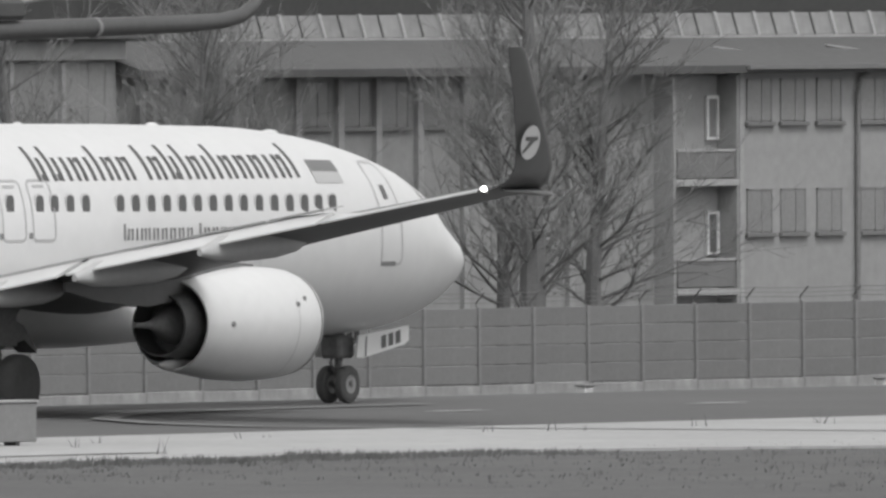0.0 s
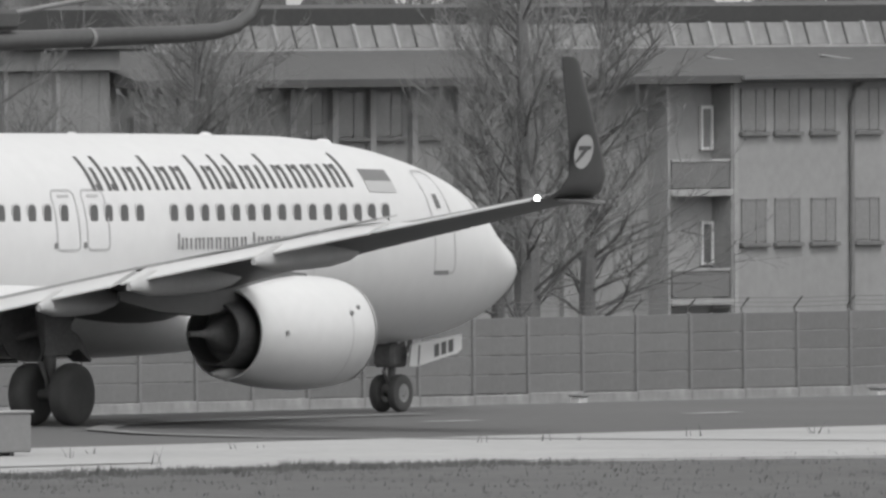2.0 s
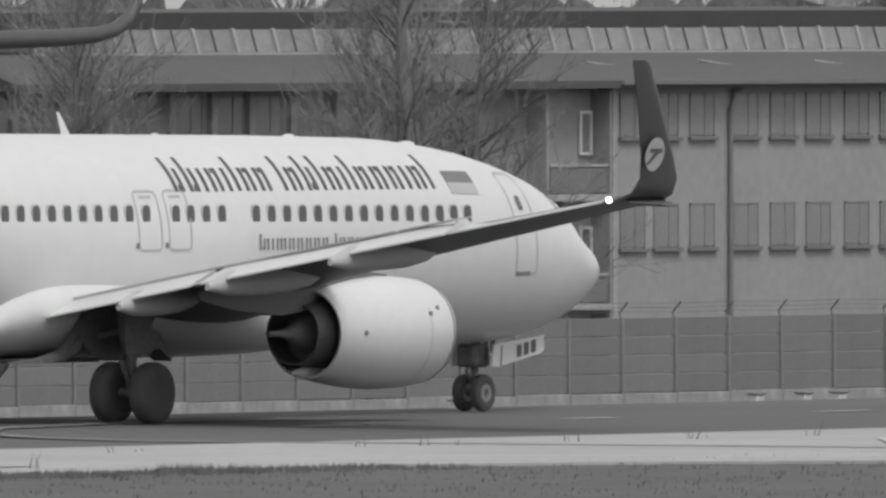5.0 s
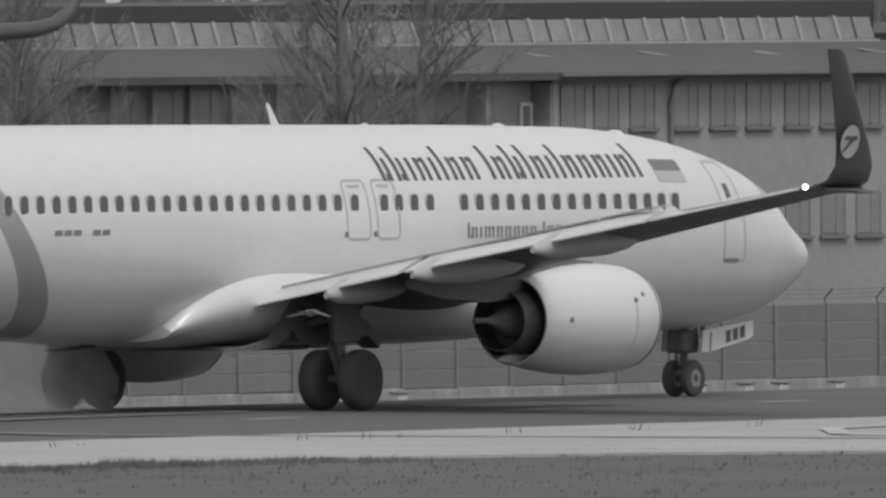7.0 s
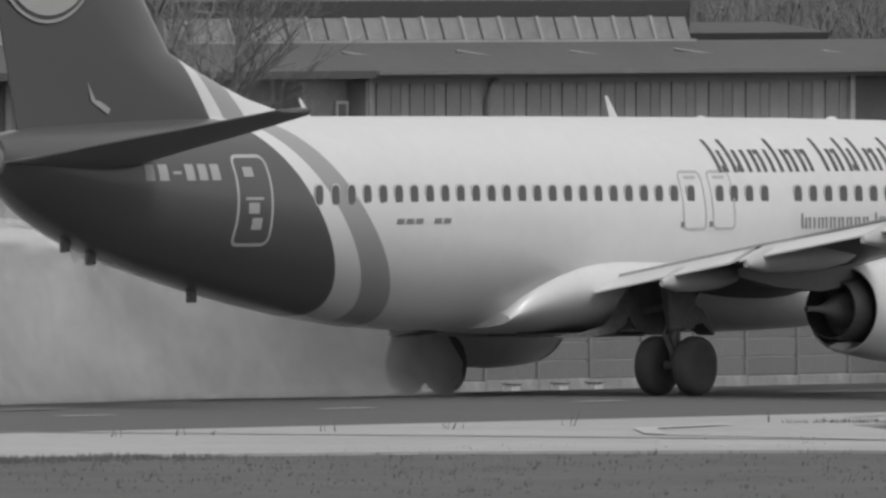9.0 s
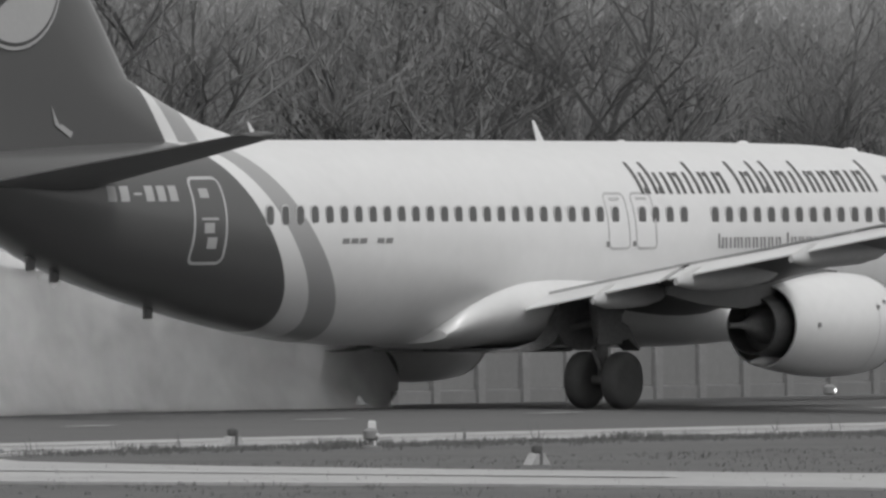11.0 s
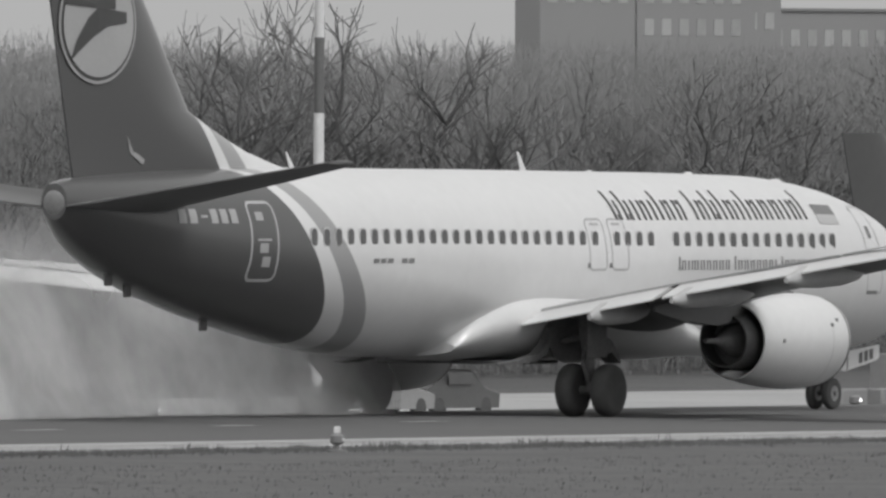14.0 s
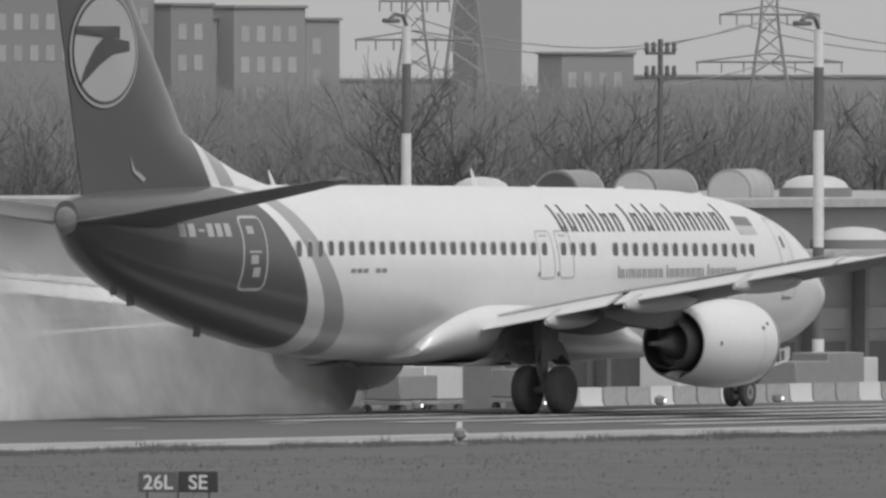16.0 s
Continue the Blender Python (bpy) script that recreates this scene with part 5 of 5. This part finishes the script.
rg = [[Vector((p.x, p.z, z)) for p in section(a, 0, b, 0, 0, 0.1, 8)] for z, a, b in ((4.3, 4.2, -0.6), (8.2, 0.6, -1.9))]
part("fin", loft(bmesh.new(), rg), M_NAVY, pk, "dark tail fin")
for k in range(9):
    o = part("window", boxes((6.5 + k * 0.8, 6.75 + k * 0.8, -1.47, -1.40, 3.7, 4.05), bevel=0.02), M_GLASS, pf)
for side in (-1, 1):
    part("wing", loft(bmesh.new(), [section(18 - a, z, 14.5 - a * 0.6, z, side * y, 0.12, 8) for y, a, z in ((1, 0, 2.5), (13, 5.5, 3.3))]), M_GREYP, pk)
    part("gear_leg", tube(bmesh.new(), [(14.5, side * 2, 0.4), (14.5, side * 2, 2.6)], 0.14, 10), M_STRUT, pk)
    wheel_simple(pk, 14.5, side * 2, 0.45, 0.3)
part("gear_leg", tube(bmesh.new(), [(19.2, 0, 0.3), (19.2, 0, 2.3)], 0.1, 10), M_STRUT, pk)
wheel_simple(pk, 19.2, 0, 0.34, 0.25)

# ---- long dark hall with ducts on its roof ----
hall = tagged(part("hall", boxes((843.2, 915, 436, 462, -4.2, 3.3)), M_VEHG, smooth=False), "long low dark hall with pale roof edge", "hall")
part("roof_edge", boxes((842.8, 915.5, 435.4, 462.5, 3.32, 3.62), bevel=0.02), M_TRIM, hall)
part("canopy", boxes((844, 915, 432.5, 435.9, 1.75, 2.0), bevel=0.02), M_TRIM, hall)
for k in range(20):
    part("column", boxes((842 + k * 3.65, 842.3 + k * 3.65, 435.5, 435.9, -3.6, 1.74)), M_POST, hall)
    part("hall_window", boxes((842.8 + k * 3.65, 845.1 + k * 3.65, 435.88, 435.97, -0.6, 0.1)), M_WPANE, hall)
    part("dark_door", boxes((843 + k * 3.65, 845 + k * 3.65, 435.87, 435.97, -3.4, -1.0)), M_VEHD, hall)
for k, (x, w, shell, mouth) in enumerate(((854.5, 1.8, M_VEHG, M_VEHD), (860.0, 2.9, M_VEHG, M_VEHW), (866.7, 1.6, M_TRIM, M_VEHW))):
    e = thing("roof_duct", x, 440, 3.62, "large half-round %s air duct on the hall roof" % ("dark", "pale-fronted", "pale")[k], "duct", "ducts on the roof")
    rg = [[Vector((a, 0.8 * math.cos(k2 * math.pi / 12), 0.2 + 0.72 * math.sin(k2 * math.pi / 12))) for k2 in range(13)] + [Vector((a, -0.8, 0)), Vector((a, 0.8, 0))] for a in (0, w)]
    part("duct_shell", loft(bmesh.new(), rg), shell, e)
    part("duct_band", loft(bmesh.new(), [[Vector((a, p.y * 1.02, p.z * 1.02)) for p in rg[0]] for a in (w - 0.15, w + 0.02)]), M_TRIM, e)
    part("front_mouth", loft(bmesh.new(), [[Vector((a, p.y * 0.9, p.z * 0.9)) for p in rg[0]] for a in (-0.03, 0.2)]), mouth, e)
for x, y, z, r in ((872.9, 440, 3.62, 1.2), (849.3, 440, 3.62, 1.0), (864.1, 434.2, 2.0, 1.4)):
    e = thing("roof_dome", x, y, z, "pale domed rooflight on the hall", "rooflight", "domes on the hall")
    part("kerb", lathe(bmesh.new(), [(0, r), (0.3, r), (0.3, r * 0.9)], (0, 0, 0), "z", 20), M_BOXG, e)
    part("dome", lathe(bmesh.new(), [(0.28, r * 0.92), (0.5, r * 0.8), (0.66, r * 0.5), (0.72, 0.05)], (0, 0, 0), "z", 20), M_VEHW, e)

# ---- banded poles ----
for x, y, h, hook in ((785.7, 478.4, 15.5, 0), (827.0, 478.4, 15.5, 0), (881.6, 478.4, 16.5, 0), (917.8, 478.4, 13.0, 1), (849.3, 428, 12.1, 1)):
    e = thing("light_pole", x, y, ground_z(y) - 0.05, "tall pole in white and dark bands", "pole", "poles behind the hall")
    cuts = [0, 2.4, 6.0, 9.3, 11.7, h] if y > 450 else [0, 2.3, 5.2, 8.9, 10.9, h]
    for k in range(5):
        part("pole_band", lathe(bmesh.new(), [(cuts[k], 0.2 - 0.012 * k), (cuts[k + 1], 0.19 - 0.012 * k)], (0, 0, 0), "z", 12), M_POLED if k in (1, 3) else M_POLEW, e)
    if hook:
        part("lamp_arm", tube(bmesh.new(), [(0, 0, h), (-0.3, 0, h + 0.35), (-0.9, 0, h + 0.4), (-1.2, 0, h + 0.25)], 0.07, 8), M_POLED, e)
        part("lamp_head", boxes((-1.6, -0.7, -0.15, 0.15, h + 0.1, h + 0.26), bevel=0.05), M_POLED, e)
e = thing("insulator_pole", 1022.4, 522, -4.0, "dark pole with two crossarms and insulators", "pole")
part("mast", tube(bmesh.new(), [(0, 0, 0), (0, 0, 12.8)], [0.16, 0.1], 10), M_POLED, e)
for z, w in ((12.2, 1.15), (11.3, 1.15)):
    part("crossarm", boxes((-w, w, -0.06, 0.06, z, z + 0.12)), M_POLED, e)
    for x in (-w, -w * 0.5, w * 0.5, w):
        part("insulator", lathe(bmesh.new(), [(0.1, 0.07), (0.2, 0.11), (0.3, 0.07), (0.42, 0.1), (0.5, 0.03)], (x, 0, z), "z", 8), M_POLED, e)


# ---- pylons and the far town ----
def pylon(x, y, arms, top, label):
    e = thing("pylon", x, y, -4.0, label, "pylon", "power line pylons", -60)
    for sx in (-1, 1):
        for sy in (-1, 1):
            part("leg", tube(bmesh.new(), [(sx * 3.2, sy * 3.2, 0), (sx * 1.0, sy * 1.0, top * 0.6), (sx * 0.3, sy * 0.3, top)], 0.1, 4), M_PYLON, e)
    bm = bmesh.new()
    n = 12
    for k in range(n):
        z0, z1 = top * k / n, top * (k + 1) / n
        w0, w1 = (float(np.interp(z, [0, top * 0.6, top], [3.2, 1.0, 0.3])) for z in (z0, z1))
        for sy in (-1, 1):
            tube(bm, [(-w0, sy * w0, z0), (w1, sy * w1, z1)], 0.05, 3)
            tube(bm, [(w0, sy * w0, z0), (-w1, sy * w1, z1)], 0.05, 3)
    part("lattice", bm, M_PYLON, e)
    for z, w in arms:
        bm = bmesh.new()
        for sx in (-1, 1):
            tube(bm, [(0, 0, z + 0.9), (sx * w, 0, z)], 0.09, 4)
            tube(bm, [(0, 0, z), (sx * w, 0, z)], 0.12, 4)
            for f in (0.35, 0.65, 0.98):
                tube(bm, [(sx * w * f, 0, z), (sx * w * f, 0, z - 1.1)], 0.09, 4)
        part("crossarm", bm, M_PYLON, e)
    return e


pylon(2766.8, 1400, ((16.1, 5.2), (11.2, 7.6)), 24, "grey lattice power pylon over the trees")
pylon(2328.6, 1400, ((10.7, 4.6), (14.8, 3.6)), 20, "grey lattice power pylon over the trees")
pylon(2698.7, 1400, (), 30, "slender grey lattice mast over the trees")
pylon(2687.6, 1400, ((13.4, 6.0), (17.3, 3.6)), 24, "grey lattice power pylon over the trees")
for z, y0 in ((11.6, 1400), (7.2, 1400), (11.0, 1403)):
    bm = bmesh.new()
    tube(bm, [(2687.6 + 7.92 * k, y0, z - 3 * (1 - ((k - 5) / 5) ** 2)) for k in range(11)], 0.07, 4)
    tube(bm, [(2766.8 + 9.2 * k, y0, z - 3 * (1 - ((k - 5) / 5) ** 2)) for k in range(11)], 0.07, 4)
    tagged(part("power_cable", bm, M_PYLON), "sagging grey power cables between pylons", "cable", kind="structure")


def town_block(x0, x1, top, y, storeys, dark=0, gap=1.0):
    e = thing("town_block", x0, y, -4.0, "far hazy grey town block with window rows", "building", "far town")
    h = top + 4
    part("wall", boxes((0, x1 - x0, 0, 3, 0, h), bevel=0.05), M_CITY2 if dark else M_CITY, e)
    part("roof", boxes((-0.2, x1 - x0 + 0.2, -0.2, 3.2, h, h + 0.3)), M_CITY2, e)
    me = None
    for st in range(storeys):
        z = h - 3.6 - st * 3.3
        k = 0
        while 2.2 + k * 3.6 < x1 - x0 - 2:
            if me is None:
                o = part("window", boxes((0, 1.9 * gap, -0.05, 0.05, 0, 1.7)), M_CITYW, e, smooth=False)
                me = o.data
            else:
                o = new("window", me)
                o.parent = e
            o.matrix_basis = pose(1.4 + k * 3.6, 0, z)
            k += 1
    return e


town_block(2637.5, 2656.9, 17.5, 1500, 2)
town_block(2657.4, 2681.9, 14.2, 1500, 2)
town_block(2682.4, 2690.9, 11.6, 1502, 1)
town_block(2691.4, 2723.9, 9.9, 1504, 1)
town_block(2724.4, 2750.9, 12.5, 1500, 2, 1)
town_block(2751.4, 2771.9, 10.8, 1503, 1)
town_block(2772.4, 2775.9, 12.5, 1500, 2, 1)
town_block(2776.0, 2802.1, 14.0, 1500, 2, 1)
town_block(2802.2, 2804.2, 13.2, 1501, 0)
town_block(2804.3, 2823.6, 14.7, 1502, 2)
town_block(2823.7, 2833.1, 13.0, 1500, 2, 1)
town_block(2833.2, 2837.9, 11.6, 1502, 1)
town_block(2838.0, 2854.3, 12.8, 1500, 3)
town_block(2854.4, 2862.2, 11.5, 1500, 3)
town_block(2862.9, 2892.9, 5.0, 1502, 1)
town_block(2914.4, 2931.6, 7.9, 1500, 1)
town_block(2932.1, 3004.9, 5.4, 1502, 1)
e = thing("concrete_tower", 2890.2, 1498, -4, "tall hazy grey concrete tower", "tower")
part("shaft", boxes((0, 11, 0, 3, 0, 48), bevel=0.3), M_CITY2, e)

# ---- things along the runway ----
def edge_light(x, y, label, k=0):
    z = ground_z(y) + (0.0 if y < 295 else 0.03)
    e = thing("edge_light", x, y, z, label, "runway light", "runway edge lights")
    part("base", lathe(bmesh.new(), [(0, 0.2), (0.05, 0.2), (0.07, 0.06), (0.16, 0.05)], (0, 0, 0), "z", 16), M_BOXG, e)
    part("lamp_body", lathe(bmesh.new(), [(0.15, 0.08), (0.19, 0.14), (0.32, 0.14), (0.38, 0.06)], (0, 0, 0), "z", 16), M_VEHD if k == 1 else M_BOXG, e)
    part("lens", lathe(bmesh.new(), [(-0.16, 0.012), (-0.155, 0.036), (-0.12, 0.04)], (0, 0, 0.25), "y", 14), M_LAMPLOW if k == 2 else M_SIGNW, e)
    return e


def marker(x, y, label):
    """A low lamp between two pale sloping cheeks."""
    e = thing("taxi_light", x, y, ground_z(y) + 0.02, label, "taxiway light", "taxi lights")
    for s in (-1, 1):
        rg = [[Vector((s * a, b, c)) for a, b, c in ((0.06, -q, 0), (0.3, -q, 0), (0.12, -q, 0.2), (0.05, -q, 0.2))] for q in (-0.09, 0.09)]
        part("cheek", loft(bmesh.new(), rg), M_TRIM, e)
    part("stem", tube(bmesh.new(), [(0, 0, 0), (0, 0, 0.24)], 0.05, 8), M_VEHD, e)
    part("lamp_body", lathe(bmesh.new(), [(0.2, 0.05), (0.23, 0.1), (0.32, 0.1), (0.36, 0.04)], (0, 0, 0), "z", 12), M_VEHD, e)
    return e


marker(450.6, 295.5, "twin taxi light with pale cheeks in the grass")
marker(437, 280.3, "low taxi light with pale cheeks in the grass")
for k, x in enumerate((451.3, 507.3, 564.6, 621.6, 678.5)):
    edge_light(x, 293.0, "grey runway edge light with pale lens", 0)
    e = thing("marker_plate", x + 0.35, 293.2, 0.0, "pale plate beside the edge light", "plate")
    part("plate", boxes((-0.12, 0.12, -0.02, 0.02, 0, 0.5), bevel=0.02), M_SIGNW, e)
for x in (543.2, 557.8, 569.7, 573.8, 578, 582.2, 586.4, 614.6, 654.8, 661.4, 667.9, 674.4):
    edge_light(x, 341, "lit runway light on the far edge", 2)
for x, y in ((629.3, 440), (646.6, 440), (649.2, 440), (642.8, 440), (645.0, 440)):
    e = thing("small_cabinet", x, y, ground_z(y), "small pale cabinet before the fence", "cabinet")
    part("body", boxes((-0.18, 0.18, -0.15, 0.15, 0, 0.4), bevel=0.03), M_VEHW, e)
    part("cap", boxes((-0.22, 0.22, -0.19, 0.19, 0.4, 0.46), bevel=0.02), M_BOXG, e)

e = thing("roadside_cabinet", 406.3, 296.2, 0.05, "grey metal cabinet on the concrete shoulder", "cabinet")
part("body", boxes((-2.0, 1.05, -0.2, 0.2, 0.06, 0.72), bevel=0.02), M_BOXG, e)
part("lid", boxes((-2.03, 1.08, -0.23, 0.23, 0.72, 0.76), bevel=0.01), M_TRIM, e)
for x in (-1.6, 0.6):
    part("foot", boxes((x - 0.06, x + 0.06, -0.12, 0.12, 0, 0.07)), M_VEHD, e)


def runway_sign(x, y, z, left, right, rz):
    e = thing("runway_sign", x, y, z, "black runway sign with white letters in grass", "sign", "", rz)
    part("left_face", boxes((-1.42, -0.02, -0.1, 0.1, 0.2, 0.95), bevel=0.02), M_SIGNG, e)
    part("right_face", boxes((0.0, 1.42, -0.1, 0.1, 0.2, 0.95), bevel=0.02), M_SIGND, e)
    for px in (-1.1, 0, 1.1):
        part("leg", boxes((px - 0.04, px + 0.04, -0.04, 0.04, -0.3, 0.2)), M_VEHD, e)
    for tx, px in ((left, -0.72), (right, 0.71)):
        if not tx:
            for k in range(2):
                part("legend_bar", boxes((px - 0.42 + 0.45 * k, px - 0.1 + 0.45 * k, -0.108, -0.1, 0.34, 0.84)), M_SIGNW, e)
            continue
        cu = bpy.data.curves.new("legend", "FONT")
        cu.body, cu.size, cu.align_x, cu.extrude, cu.offset = tx, 0.72, "CENTER", 0.004, 0.012
        to = new("legend_tmp", cu)
        me = bpy.data.meshes.new_from_object(to.evaluated_get(bpy.context.evaluated_depsgraph_get()))
        bpy.data.objects.remove(to)
        me.name = "legend"
        me.materials.clear()
        me.materials.append(M_SIGNW)
        o = new("legend", me)
        o.parent = e
        o.matrix_basis = pose(px, -0.108, 0.32, 90, 0, 0)
    return e


runway_sign(493.5, 262, 0.04, "26L", "SE", -62).scale = (0.52, 0.52, 0.52)
runway_sign(436.0, 262, 0.0, "", "", -59).scale = (0.42, 0.42, 0.42)

# lamp mast with an upturned tube arm, nearer than the runway
e = thing("mast_with_arm", 354.6, 260, 0, "dark lamp mast with long upturned tube arm", "mast")
part("mast", tube(bmesh.new(), [(0, 0, 0), (0, 0, 9.5)], [0.2, 0.14], 14), M_VEHD, e)
part("arm", tube(bmesh.new(), [(x - 354.6, 0, z) for x, z in ((354.6, 7.1), (356.1, 7.14), (357, 7.16), (359.3, 7.2), (361.6, 7.24), (362.5, 7.28), (363.0, 7.36), (363.35, 7.52), (363.58, 7.76), (363.7, 8.1), (363.75, 8.6))], [0.15, 0.15, 0.145, 0.14, 0.13, 0.12, 0.11, 0.1, 0.09, 0.08, 0.07], 14), M_VEHD, e)
part("stay", tube(bmesh.new(), [(0, 0, 7.2), (2.9, 0, 7.58), (5.1, 0, 7.82), (7, 0, 8.2)], 0.04, 8), M_BOXG, e)
part("clamp", boxes((2.0, 2.75, -0.18, 0.18, 7.32, 7.62), bevel=0.06), M_TYRE, e)
part("collar", lathe(bmesh.new(), [(4.62, 0.16), (4.7, 0.16)], (0, 0, 7.19), "x", 14), M_BOXG, e)

# a dark bird that crosses before the aircraft
bird = thing("bird", 410, 296, 2, "dark crow flying low past the aircraft", "bird")
bb = part("body", loft(bmesh.new(), [[Vector((x, r * math.cos(k * math.tau / 10), z + r * math.sin(k * math.tau / 10))) for k in range(10)] for x, r, z in ((-0.2, 0.015, 0), (-0.1, 0.05, 0), (0.03, 0.062, 0), (0.13, 0.04, 0.02), (0.18, 0.038, 0.03), (0.23, 0.012, 0.02))]), M_VEHD, bird)
part("tail", loft(bmesh.new(), [[Vector((x, y * w, z)) for y, z in ((-1, 0), (1, 0), (1, 0.012), (-1, 0.012))] for x, w in ((-0.16, 0.03), (-0.3, 0.06))]), M_VEHD, bird)
WINGS = []
for s in (-1, 1):
    w = part("wing", loft(bmesh.new(), [[Vector((a, s * y, 0)), Vector((b, s * y, 0)), Vector((b, s * y, 0.012)), Vector((a, s * y, 0.012))] for y, a, b in ((0.02, 0.1, -0.08), (0.2, 0.12, -0.09), (0.4, 0.02, -0.12), (0.46, -0.06, -0.1))]), M_VEHD, bird)
    WINGS.append((w, s))

# ---- dust blown up behind the aircraft, in rigid torn sheets ----
dust = thing("dust_cloud", 0, 0, 0, "pale dust blown up behind the far wheels", "dust")
for k, (y, x1) in enumerate(((1.5, -0.5), (4.2, 1.0), (7.5, 0.0), (11.5, -2.0), (17.0, -6.0))):
    bm = bmesh.new()
    prev = None
    for i in range(60):
        x = x1 - i * 2.2
        row = []
        for j in range(8):
            z = j * (0.6 + 0.011 * i)
            row.append(bm.verts.new((x + 0.5 * math.sin(j + i * 0.7), y + 0.7 * math.sin(i * 0.45 + k) + 0.25 * j + 0.4 * noise.noise(Vector((x * 0.2, z, k))), z)))
        if prev:
            for j in range(7):
                bm.faces.new((prev[j], row[j], row[j + 1], prev[j + 1]))
        prev = row
    o = part("dust_sheet", bm, M_DUST, dust)


# ---- what moves ----
def motions():
    walk(airliner, [(t, pose(x, y, 0.03, 0, 0, a)) for t, x, y, a in PLANE_ROWS])
    # the dust gathers way behind the aircraft and then follows it
    walk(dust, [(t, pose(x - float(np.interp(t, [0, 5.8, 6.4, 7.0, 16], [14, 5, 2.5, 0.5, 0.0])), y, 0.03)) for t, x, y, a in PLANE_ROWS])
    path = [(0, 355, 1.6), (5.8, 410.8, 2.2), (6.2, 414.1, 2.73), (6.6, 417.3, 2.7), (7.2, 422.6, 1.9), (7.8, 428.7, 1.27), (8.0, 431.3, 1.1), (8.2, 436.0, 0.85), (8.6, 444.0, 3.0), (9.4, 462, 12.0), (16, 540, 40.0)]
    walk(bird, [(t, pose(x, 296, z, 0, 4, 0)) for t, x, z in path])
    for w, s in WINGS:
        walk(w, [(k * 0.2, pose(0, 0, 0.03, s * (-14 if k % 2 else 42), 0, 0)) for k in range(81)])
    ts = [r[0] for r in PLANE_ROWS]
    xs_ = [r[1] for r in PLANE_ROWS]
    for w, r, y, x0 in WHEELS:
        rows, ang, last = [], 0.0, xs_[0]
        for k in range(161):
            t = k * 0.1
            x = float(np.interp(t, ts, xs_))
            d = math.degrees((x - last) / r)
            last = x
            if d > 70:  # the rim repeats every eighth of a turn
                d = d % 45
            ang += d
            rows.append((t, pose(x0, y, r, 0, ang, 0)))
        walk(w, rows)


motions()
